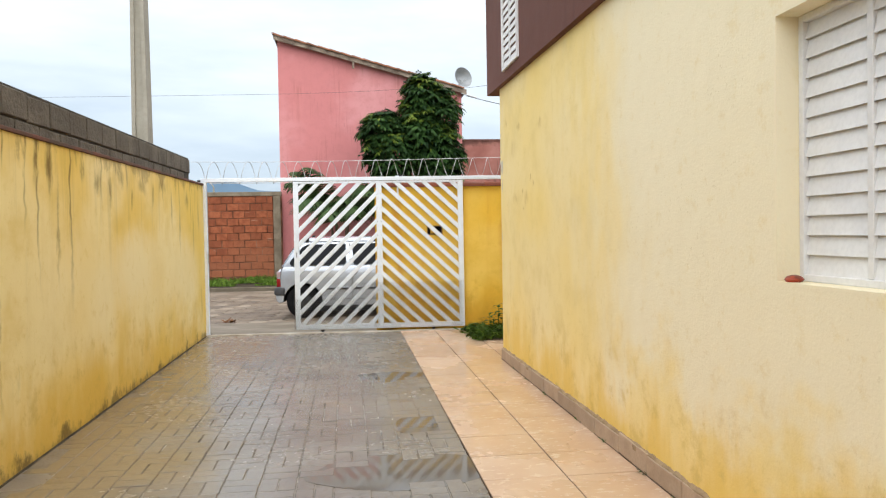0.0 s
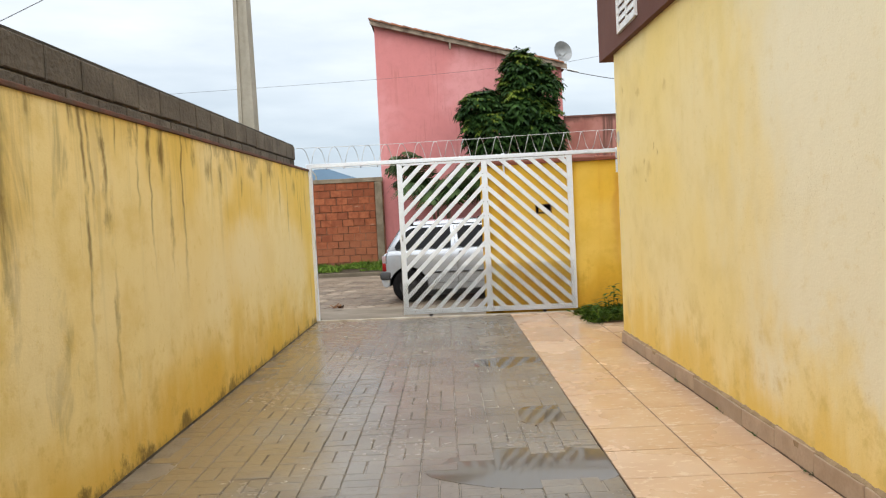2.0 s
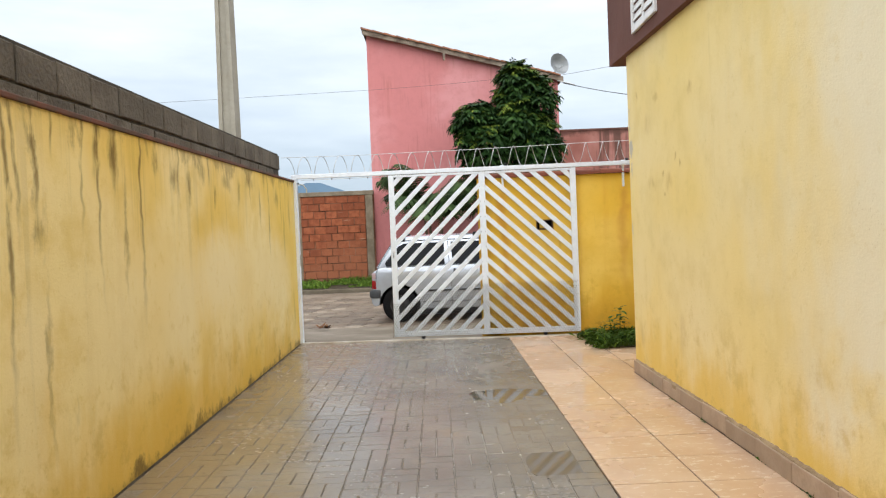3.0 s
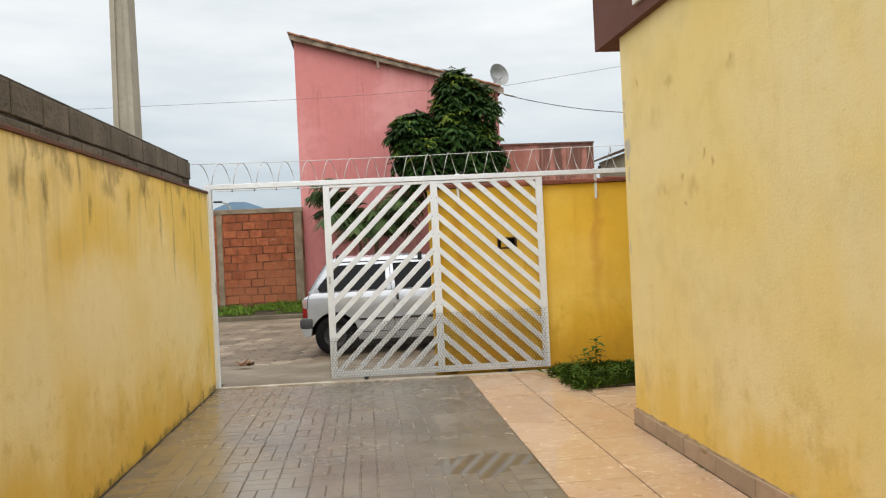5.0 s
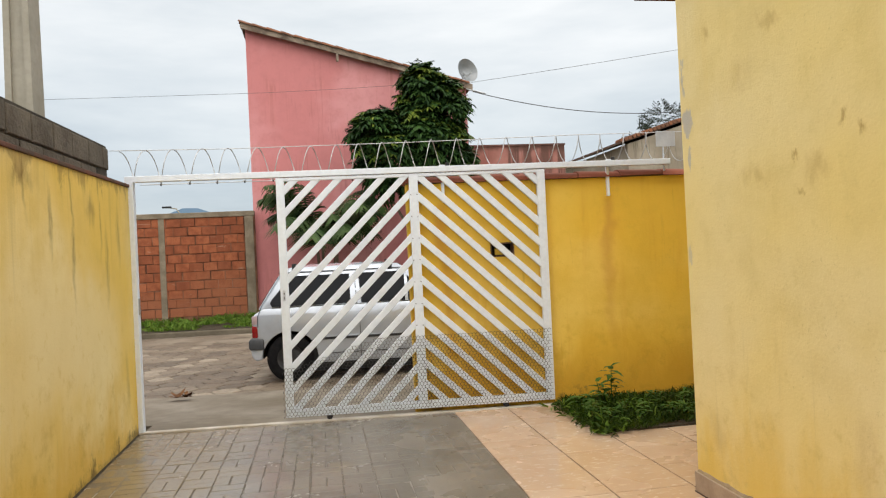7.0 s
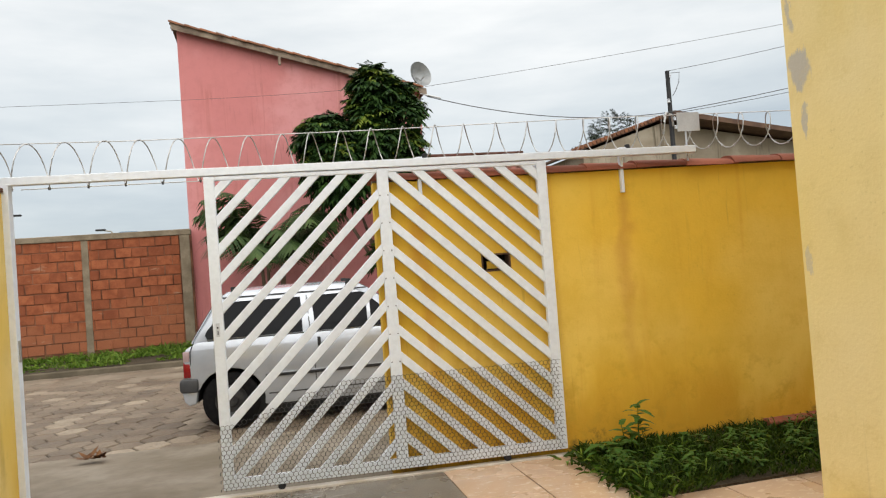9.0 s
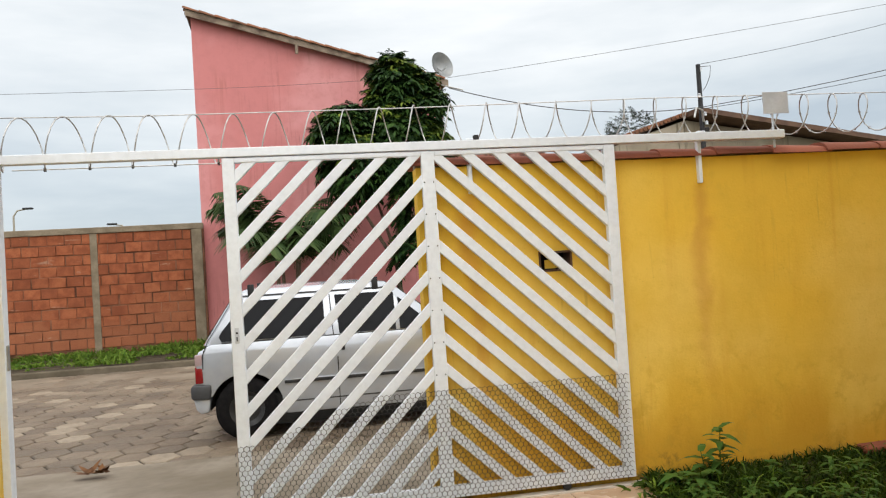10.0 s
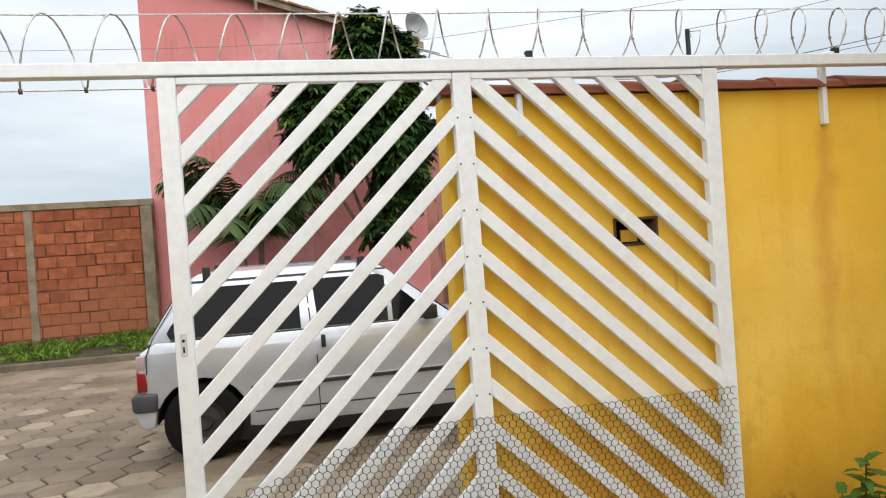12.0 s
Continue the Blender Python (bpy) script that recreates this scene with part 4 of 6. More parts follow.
tree = thing("tree", pose(4.15, 11.5, 0.0), "leafy dark green tree before the pink house", "tree")
bm = bmesh.new()
tube(bm, [(0, 0, 0), (0.03, 0, 0.9), (-0.02, 0.02, 1.7), (0.1, 0, 2.6), (0.3, -0.1, 3.8), (0.35, -0.1, 5.2)], 0.085, 8, 0.025)
part("trunk", bm, M["bark"], tree, smooth=True)
limbs = [((0.0, 0, 1.5), (-0.8, -0.2, 2.9), (-1.25, -0.3, 4.0)), ((0.02, 0, 1.9), (0.8, 0.1, 2.9), (1.0, 0.1, 4.2)), ((0.1, 0, 2.5), (-0.3, -0.5, 3.6), (-0.4, -0.6, 4.6)), ((0.25, 0, 3.2), (0.8, -0.3, 4.4), (0.7, -0.3, 5.4)), ((0, 0, 1.7), (-0.3, 0.5, 3.0), (-0.4, 0.7, 4.2))]
for pts in limbs:
    bm = bmesh.new()
    tube(bm, pts, 0.045, 6, 0.014)
    part("limb", bm, M["bark"], tree)
L = Leaves()
BLOBS = (((-1.04, -0.3, 4.50), (0.62, 0.7, 0.50), 84), ((-0.80, -0.35, 3.80), (0.80, 0.8, 0.70), 100), ((0.08, -0.25, 4.40), (0.72, 0.85, 0.85), 100), ((0.22, -0.2, 5.58), (0.58, 0.6, 0.58), 72), ((0.64, -0.1, 5.02), (0.58, 0.7, 0.74), 84), ((0.00, -0.2, 5.12), (0.54, 0.5, 0.40), 44), ((0.56, -0.25, 3.85), (0.78, 0.85, 0.76), 100), ((0.55, -0.2, 2.95), (0.62, 0.6, 0.66), 54), ((0.30, -0.2, 2.0), (0.5, 0.5, 0.5), 24))
for c, r, count in BLOBS:
    for _ in range(count):
        d = rand_dir()
        rr = random.uniform(0.30, 1.06) ** 0.45 * (1 + 0.16 * noise.noise(d * 2.3 + Vector(c)))
        p = Vector(c) + Vector((d.x * r[0], d.y * r[1], d.z * r[2])) * rr
        axis = (Vector((d.x, d.y, d.z * 0.5 + 0.55)) + 0.25 * rand_dir()).normalized()
        side = axis.cross(Vector((0.3, 0.9, 0.1))).normalized()
        other = axis.cross(side)
        # upward fronds take the paler leaf: young tips and painted top light
        lit_young = d.z > 0.30 and random.random() < 0.65
        spin = random.uniform(0, 6.28)
        for k in range(7):
            a = spin + k * 0.898
            way = side * math.cos(a) + other * math.sin(a) + axis * random.uniform(0.05, 0.5)
            L.frond(p, way, random.uniform(0.18, 0.30), 5, random.uniform(0.13, 0.19), random.uniform(0.050, 0.070), 1 if lit_young and random.random() < 0.75 else 0, 0.5)
crown = new("crown", L.mesh("crown", [M["leaf"], M["lit_new_leaf"]]))
crown.parent = tree

palm = thing("palm", pose(1.76, 11.6, 0.0), "feather palm with long arching green leaves", "palm")
for k in range(4):
    bm = bmesh.new()
    bx, by = 0.16 * math.cos(k * 1.9), 0.14 * math.sin(k * 1.9)
    tube(bm, [(bx, by, 0), (bx * 1.3, by * 1.3, 0.8), (bx * 1.7, by * 1.7, 1.75)], 0.055, 8, 0.035)
    part("trunk", bm, M["bark"], palm)
for k in range(24):
    L = Leaves()
    az = k * 2.399
    el = (1.45, 1.25, 1.05, 0.80)[k % 4] + random.uniform(-0.08, 0.08)
    flat = Vector((math.cos(az), 0.8 * math.sin(az), 0)).normalized()
    side = flat.cross(Vector((0, 0, 1)))
    p = Vector((0.2 * math.cos(az), 0.16 * math.sin(az), random.uniform(1.5, 2.0)))
    reach = random.uniform(1.7, 2.3)
    steps = 34
    for j in range(steps):
        t = (j + 1) / steps
        e = el - 1.65 * t ** 1.9
        way = flat * math.cos(e) + Vector((0, 0, math.sin(e)))
        q = p + way * (reach / steps)
        up = side.cross(way)
        L.blade(p, q - p, up, (q - p).length * 1.15, 0.022, 0.0, 0)
        if t > 0.16:
            long = 0.70 * math.sin(math.pi * min(1.0, 0.12 + 0.86 * t)) ** 0.6 + 0.06
            for sgn in (-1, 1):
                L.blade(q, side * sgn * 0.85 + way * 0.55 + Vector((0, 0, random.uniform(-0.40, -0.05))), up, long * random.uniform(0.85, 1.1), 0.058, 0.50, 0, 3)
        p = q
    o = new("palm_leaf", L.mesh("palm_leaf", [M["palm"]]))
    o.parent = palm


def far_tree(x, y, z, r, n):
    th = thing("far_tree", pose(x, y, -0.2), "thin distant tree above the rooftops", "tree", "distant trees")
    bm = bmesh.new()
    tube(bm, [(0, 0, 0), (0.1, 0, z * 0.6), (0, 0.1, z + 0.2)], 0.22, 6, 0.06)
    part("trunk", bm, M["bark"], th)
    L = Leaves()
    for _ in range(n):
        d = rand_dir()
        p = Vector((d.x * r, d.y * r, z + d.z * r * 1.1)) * 1.0
        p = Vector((p.x, p.y, p.z)) + rand_dir() * 0.35
        L.frond(p, d + 0.6 * rand_dir(), 0.4, 3, 0.26, 0.10)
    o = new("crown", L.mesh("crown", [M["far_leaf"]]))
    o.parent = th


far_tree(25.2, 40, 9.45, 1.25, 420)
far_tree(23.5, 40, 7.9, 1.1, 230)

# grass and weeds in the bed
L = Leaves()
for _ in range(13000):
    x = 3.66 + (6.8 - 3.66) * random.random() ** 1.25
    edge = -1.34 + 0.16 * noise.noise((x * 2.6, 0.3, 0)) - 0.10 * max(0.0, noise.noise((x * 7.0, 2.3, 0))) + (0.0 if x > 3.8 else 0.45 * (3.8 - x) / 0.14 * 0.6)
    wally = (GATE @ Vector((x, FW, 0))).y - 0.02
    y = random.uniform(edge, wally)
    if x < 3.72 and y > -0.30:
        continue
    h = random.uniform(0.04, 0.135) * (1.1 + 0.6 * noise.noise((x * 2.5, y * 2.5, 4)))
    L.blade(Vector((x, y, 0.02)), Vector((random.uniform(-0.7, 0.7), random.uniform(-0.8, 0.5), 1)), Vector((random.uniform(-1, 1), random.uniform(-1, 1), 0.1)), h, random.uniform(0.006, 0.013), 0.45, 0, 3)
for _ in range(420):
    x = 3.70 + random.gauss(0, 0.07)
    y = random.uniform(-1.05, -0.30) if random.random() < 0.6 else random.uniform(-1.42, -1.0)
    L.blade(Vector((x, y, 0.015)), Vector((random.uniform(-1.0, 0.5), random.uniform(-0.8, 0.6), random.uniform(0.25, 0.9))), Vector((random.uniform(-1, 1), random.uniform(-1, 1), 0.4)), random.uniform(0.06, 0.16), random.uniform(0.012, 0.03), 0.45, 1 if random.random() < 0.35 else 0, 3)
for _ in range(170):
    x = 3.72 + 2.8 * random.random() ** 1.4
    L.blade(Vector((x, random.uniform(-1.25, -0.45), 0.05)), Vector((random.uniform(-1, 1), random.uniform(-1, 0.6), random.uniform(0.5, 1.1))), Vector((random.uniform(-1, 1), random.uniform(-1, 1), 0.2)), random.uniform(0.16, 0.32), 0.009, 0.75, 1, 3)
grass = new("bed_grass", L.mesh("bed_grass", [M["grass"], M["verge_grass"]]))
tagged(grass, "thick low grass filling the soil bed", "grass", kind="stuff")


def weed(x, y, h, leaves, size, wide, label="broad-leaved green weed growing in the bed", stalk=True):
    th = thing("weed", pose(x, y, 0.03, 0, 0, random.uniform(0, 360)), label, "weed", "weeds in the bed")
    bm = bmesh.new()
    top = Vector((random.uniform(-0.04, 0.04), random.uniform(-0.04, 0.04), h))
    tube(bm, [(0, 0, -0.03), top * 0.5, top], 0.006, 5, 0.003)
    part("stem", bm, M["weed"], th)
    for k in range(leaves):
        L = Leaves()
        az = k * 2.4 + random.uniform(-0.3, 0.3)
        t = 0.3 + 0.7 * (k + 1) / leaves
        way = Vector((math.cos(az), math.sin(az), random.uniform(0.1, 0.7)))
        L.blade(top * t, way, Vector((0, 0, 1)), size * random.uniform(0.7, 1.1), wide * random.uniform(0.8, 1.1), 0.45, 0, 3)
        o = new("leaf", L.mesh("leaf", [M["weed"]]))
        o.parent = th


weed(4.09, -0.45, 0.33, 16, 0.15, 0.055, "tall upright green weed before the front wall")
weed(3.98, -0.50, 0.20, 7, 0.16, 0.06)
weed(3.86, -0.62, 0.12, 7, 0.15, 0.06)
weed(3.78, -0.48, 0.10, 7, 0.15, 0.06)
for k in range(74):
    x = 3.72 + 2.7 * random.random() ** 1.3
    y = random.uniform(-1.22, -0.42)
    weed(x, y, random.uniform(0.04, 0.14), random.randint(6, 10), random.uniform(0.05, 0.10), random.uniform(0.022, 0.042))

bm = bmesh.new()
box(bm, (-0.19, -0.05, 0), (0.19, 0.05, 0.055))
bevel(bm, 0.012, 2)
loose = part("loose_tile", bm, M["clay"])
loose.matrix_world = GATE @ pose(5.44, 0.0, 0.02, 12, 0, 3)
copy_thing(tagged(loose, "dark red clay tile lying at the wall foot", "tile", "loose tiles"), GATE @ pose(5.83, 0.0, 0.035, 9, -3, -2))
tagged(loose, "dark red clay tile lying at the wall foot", "tile")

# grass on the far verge, by the brick wall
L = Leaves()
for _ in range(20000):
    x = random.uniform(-9, 3.5)
    y = random.uniform(10.05, 12.9)
    q = STREET @ Vector((x, y, 0))
    h = random.uniform(0.08, 0.27) * (1.0 + 1.6 * max(-0.4, noise.noise((x * 1.1, y * 1.4, 7)))) * (0.6 + 0.5 * (y - 10.05) / 2.8)
    if noise.noise((x * 1.1, y * 1.6, 2)) + 0.25 * noise.noise((x * 5, y * 5, 9)) < -0.18:
        continue
    L.blade(Vector((q.x, q.y, 0.0)), Vector((random.uniform(-0.8, 0.8), random.uniform(-0.8, 0.5), 1)), Vector((random.uniform(-1, 1), random.uniform(-1, 1), 0.1)), h, random.uniform(0.012, 0.032), 0.45, 0, 3)
grass = new("verge_grass", L.mesh("verge_grass", [M["verge_grass"]]))
tagged(grass, "uneven grass and weeds along the brick wall", "grass", kind="stuff")

L = Leaves()
for _ in range(16):
    L.blade(Vector((random.uniform(-0.1, 0.1), random.uniform(-0.03, 0.03), 0.01)), Vector((random.uniform(-1, 1), random.uniform(-0.5, 0.5), 0.25)), Vector((0, 0, 1)), random.uniform(0.08, 0.2), 0.05, 0.1, 0, 3)
dry = new("dry_leaf", L.mesh("dry_leaf", [plain("dry_leaf", (0.085, 0.036, 0.016), (0.21, 0.095, 0.035), 9.0, 0.8, 0.3)]))
dry.matrix_world = pose(0.02, 1.98, -0.062)
tagged(dry, "curled brown dry leaf on the concrete ramp", "dry leaf")

# ---------------------------------------------------------------- razor wire, netting, small fittings
wire = thing("razor_wire", GATE, "coil of galvanised razor wire above gate and wall", "razor wire")
bm = bmesh.new()
pts = []
n, pitch = 18, 0.232
CROWNS = [-0.117, 0.109, 0.344, 0.600, 0.822, 1.080, 1.308, 1.551, 1.784, 1.980, 2.196, 2.415, 2.650, 2.887, 3.103, 3.353, 3.598, 3.826, 4.045, 4.254, 4.484, 4.704, 4.930, 5.153, 5.373, 5.617]
while CROWNS[-1] < 9.2:
    CROWNS.append(CROWNS[-1] + pitch * random.uniform(0.93, 1.07))
for k in range((len(CROWNS) - 1) * n):
    u = k / n
    i = int(u)
    a = 2 * math.pi * u + math.pi / 2
    gx = CROWNS[i] + (CROWNS[i + 1] - CROWNS[i]) * (u - i)
    slack = min(1.0, max(0.0, (gx - 1.3) / 2.0))
    r = (0.152 - 0.016 * slack) * (1 + 0.04 * math.sin(k * 0.037))
    pts.append((gx, 0.175 - 0.82 * r * math.cos(a), 2.301 + 0.045 * slack + r * math.sin(a)))
tube(bm, pts, 0.0042, 5)
for k in range(4, len(pts) - 1, 3):
    p, d = Vector(pts[k]), (Vector(pts[k + 1]) - Vector(pts[k - 1])).normalized()
    s = d.cross(Vector((1, 0.2, 0))).normalized()
    vs = [bm.verts.new(p + d * e[0] + s * e[1]) for e in ((-0.012, 0.002), (0.0, 0.014), (0.012, 0.002), (0.0, -0.012))]
    bm.faces.new(vs)
part("coil", bm, M["steel"], wire)
for run in (((-0.2, 0.17, 2.462), (0.8, 0.17, 2.450), (2.4, 0.17, 2.458), (4.0, 0.17, 2.482), (9.2, 0.17, 2.486)), ((0.05, 0.17, 2.152), (1.3, 0.17, 2.150))):
    bm = bmesh.new()
    tube(bm, run, 0.0035, 5)
    part("tension_wire", bm, M["steel"], wire)
for gx in (0.226, 0.472, 0.711, 0.951, 1.203):
    bm = bmesh.new()
    box(bm, (gx - 0.006, 0.163, 2.140), (gx + 0.006, 0.178, 2.160))
    part("clip", bm, M["dark_wire"], wire)

sign = thing("warning_plate", GATE, "blank white plate fixed to the razor wire", "plate")
bm = bmesh.new()
box(bm, (4.738, 0.02, 2.325), (4.925, 0.026, 2.470))
bevel(bm, 0.002, 1)
part("plate", bm, M["plate"], sign)
bm = bmesh.new()
tube(bm, [(4.81, 0.034, 2.10), (4.81, 0.034, 2.42)], 0.008)
part("stem", bm, M["plate"], sign)


def net_top(x):
    return 0.47 + 0.22 * min(1.0, max(0.0, (x - 1.30) / 0.75)) if x < 2.43 else 0.69


verts, faces = [], []
R = 0.0182
dx, dz = R * math.sqrt(3), R * 1.5
for i in range(int(2.42 / dx)):
    for j in range(int(0.66 / dz)):
        cx = 1.245 + (i + (0.5 if j % 2 else 0.0)) * dx
        cz = 0.055 + j * dz
        if cz > net_top(cx) + 0.012 * noise.noise((cx * 9, 0, 0)):
            continue
        for a0, a1 in ((30, 90), (90, 150), (150, 210)):
            p = Vector((cx + R * math.cos(radians(a0)), 0, cz + R * math.sin(radians(a0))))
            q = Vector((cx + R * math.cos(radians(a1)), 0, cz + R * math.sin(radians(a1))))
            d = (q - p).normalized()
            s = Vector((-d.z, 0, d.x)) * (0.0019 if a0 == 150 else 0.0014)
            bulge = -0.028 - 0.006 * noise.noise((cx * 4, cz * 4, 0))
            b = len(verts)
            for u, y in ((p - s, bulge), (q - s, bulge), (q + s, bulge), (p + s, bulge), (p, bulge - 0.0022), (q, bulge - 0.0022)):
                verts.append((u.x, y, u.z))
            faces += [(b, b + 1, b + 5, b + 4), (b + 4, b + 5, b + 2, b + 3), (b, b + 3, b + 2, b + 1)]
me = bpy.data.meshes.new("wire_netting")
me.from_pydata(verts, [], faces)
me.materials.append(M["dark_wire"])
net = new("wire_netting", me)
net.parent = gate
tagged(net, "hexagonal wire netting tied to the lower gate", kind="stuff")

bm = bmesh.new()
box(bm, (1.262, -0.026, 1.075), (1.287, -0.022, 1.165))
bevel(bm, 0.002, 1)
lock = part("lock_plate", bm, M["plate"], gate, "worn lock plate with keyhole")
bm = bmesh.new()
lathe(bm, [(0.001, 0), (0.006, 0), (0.006, 0.003), (0.001, 0.003)], pose(1.274, -0.026, 1.135, 90), 12)
part("keyhole", bm, M["dark"], lock)
bm = bmesh.new()
box(bm, (1.271, -0.0275, 1.088), (1.277, -0.026, 1.112))
part("key_slot", bm, M["dark"], lock)
for s, gx in ((0, S[1][0] + 0.012), (1, S[1][1] - 0.012)):
    for k in range(9):
        bm = bmesh.new()
        lathe(bm, [(0.001, 0), (0.0045, 0), (0.003, 0.003), (0.001, 0.003)], pose(gx, -0.0222, 1.96 - 0.1945 * k, 90), 8)
        part("rivet", bm, M["dark_wire"], gate)

mail = thing("mail_slot", GATE, "dark metal mail slot set into the yellow wall", "mail slot")
bm = bmesh.new()
a, b, c, d = SLOT
for lo, hi in (((a, FW - 0.006, c), (b, FW + 0.14, c + 0.012)), ((a, FW - 0.006, d - 0.012), (b, FW + 0.14, d)), ((a, FW - 0.006, c + 0.012), (a + 0.012, FW + 0.14, d - 0.012)), ((b - 0.012, FW - 0.006, c + 0.012), (b, FW + 0.14, d - 0.012))):
    box(bm, lo, hi)
part("sleeve", bm, M["dark_wood"], mail)
bm = bmesh.new()
box(bm, (a + 0.01, FW + 0.128, c + 0.01), (b - 0.01, FW + 0.138, d - 0.01))
part("back_flap", bm, M["dark"], mail)
bm = bmesh.new()
box(bm, (a + 0.045, FW + 0.02, c + 0.02), (a + 0.125, FW + 0.03, d - 0.055))
part("inner_flap", bm, M["ochre"], mail, "yellow painted inner flap")

# ---------------------------------------------------------------- louvred windows
def louvre(name, y0, y1, z0, z1, x, step, leaf, label):
    th = tagged(new(name), label, "window", kind="structure")
    def bar(nm, lo, hi, b=0.003):
        bm = bmesh.new()
        box(bm, lo, hi)
        bevel(bm, b, 1)
        return part(nm, bm, M["white_louvre"], th)
    f = 0.028
    bar("frame", (x - 0.02, y0, z0), (x + 0.05, y0 + f, z1))
    bar("frame", (x - 0.02, y1 - f, z0), (x + 0.05, y1, z1))
    bar("frame", (x - 0.02, y0 + f, z0), (x + 0.05, y1 - f, z0 + f))
    bar("frame", (x - 0.02, y0 + f, z1 - f), (x + 0.05, y1 - f, z1))
    y = y1 - f
    while y > y0 + leaf * 0.6:
        ya = y - leaf
        bar("mullion", (x - 0.012, ya, z0 + f), (x + 0.03, ya + 0.03, z1 - f))
        z = z0 + f
        while z + step * 0.5 < z1 - f:
            zt = min(z + step, z1 - f)
            bm = bmesh.new()
            prism(bm, [(x - 0.008, z), (x + 0.001, z), (x + 0.016, zt - 0.004), (x + 0.016, zt + 0.008), (x + 0.010, zt + 0.008), (x + 0.008, zt)], ya + 0.03, y)
            part("slat", bm, M["white_louvre"], th)
            z += step
        y = ya
    bm = bmesh.new()
    box(bm, (x + 0.035, y0 + f, z0 + f), (x + 0.04, y1 - f, z1 - f))
    part("backing", bm, M["white_louvre"], th)


louvre("window_1", W0, W1, WZ0, WZ1, HX + 0.115, 0.0765, 0.375, "white louvred aluminium window in a deep reveal")
louvre("window_2", -3.90, -3.24, 3.03, 3.82, HX - 0.06, 0.075, 0.30, "small white louvred window in the brown storey")
bm = bmesh.new()
lathe(bm, [(0.004, 0), (0.030, 0.0), (0.037, 0.010), (0.026, 0.022), (0.010, 0.027), (0.002, 0.027)], pose(HX + 0.04, -7.975, WZ0 + 0.001), 14)
toy = part("plastic_lid", bm, M["red_plastic"], smooth=True)
tagged(toy, "small orange plastic lid on the window sill", "lid")

# ---------------------------------------------------------------- car
car = thing("parked_car", pose(1.31, 3.67, ROAD_Z, 0, 0, math.degrees(math.atan(-0.0575))), "silver-white two-door hatchback parked in the street", "car")
RX, WB, WR = -0.10, 2.32, 0.30


def arch(cx, a0, a1, r=0.35, n=12):
    return [(cx + r * math.cos(radians(a0 + (a1 - a0) * k / n)), WR + r * math.sin(radians(a0 + (a1 - a0) * k / n))) for k in range(n + 1)]


outline = [(-0.50, 0.43)] + arch(RX, 156, -12) + [(0.30, 0.215), (1.92, 0.215)] + arch(WB, 192, -6) + [(2.86, 0.28), (2.96, 0.36), (2.99, 0.55), (2.96, 0.74), (2.86, 0.83), (2.45, 0.90), (2.04, 0.955), (1.90, 0.955), (-0.42, 0.945), (-0.535, 0.88), (-0.555, 0.72), (-0.555, 0.45)]
bm = bmesh.new()
prism(bm, outline, -0.775, 0.775)
for z in (0.46, 0.745, 0.86):
    bmesh.ops.bisect_plane(bm, geom=bm.verts[:] + bm.edges[:] + bm.faces[:], plane_co=(0, 0, z), plane_no=(0, 0, 1), dist=1e-5)
for v in bm.verts:
    k = max(0.0, v.co.z - 0.745) / 0.21
    j = max(0.0, 0.745 - v.co.z) / 0.5
    v.co.y *= 1 - 0.05 * k ** 1.3 - 0.09 * j
    if v.co.x > 2.6:
        v.co.y *= 1 - 0.10 * ((v.co.x - 2.6) / 0.4) ** 2
bevel(bm, 0.03, 3, 40)
body = part("body", bm, M["silver"], car, smooth=True)

RINGS = ((0.93, -0.505, 2.02, 0.735), (1.15, -0.365, 1.74, 0.675), (1.38, -0.215, 1.455, 0.605), (1.455, -0.10, 1.33, 0.54), (1.485, 0.15, 1.05, 0.40))


def ring_at(z):
    for a, b in zip(RINGS, RINGS[1:]):
        if z <= b[0]:
            k = (z - a[0]) / (b[0] - a[0])
            return [a[i] + k * (b[i] - a[i]) for i in range(4)]
    return RINGS[-1]


bm = bmesh.new()
loops = []
for z, xr, xf, hw in RINGS:
    c = 0.07
    loops.append([bm.verts.new((x, y, z)) for x, y in ((xr + c * 0.6, -hw), (xr, -hw + c * 1.6), (xr, hw - c * 1.6), (xr + c * 0.6, hw), (xf - c * 2.2, hw), (xf, hw - c * 2.2), (xf, -hw + c * 2.2), (xf - c * 2.2, -hw))])
for a, b in zip(loops, loops[1:]):
    for k in range(8):
        bm.faces.new((a[k], a[(k + 1) % 8], b[(k + 1) % 8], b[k]))
bm.faces.new(loops[-1])
bm.faces.new(loops[0][::-1])
bevel(bm, 0.02, 2, 12)
part("cabin", bm, M["silver"], car, smooth=True)


def side_pane(name, corners, mat, lift=0.006, thick=0.012, parent=None, label="", both=True):
    """A pane on the sloping side of the cabin; corners in x and z."""
    for s in ((-1, 1) if both else (-1,)):
        bm = bmesh.new()
        a = [bm.verts.new((x, s * (ring_at(z)[3] + lift), z)) for x, z in corners]
        b = [bm.verts.new((x, s * (ring_at(z)[3] + lift - thick), z)) for x, z in corners]
        bm.faces.new(a)
        bm.faces.new(b[::-1])
        for i in range(len(a)):
            j = (i + 1) % len(a)
            bm.faces.new((a[j], a[i], b[i], b[j]))
        part(name, bm, mat, parent or car, label)


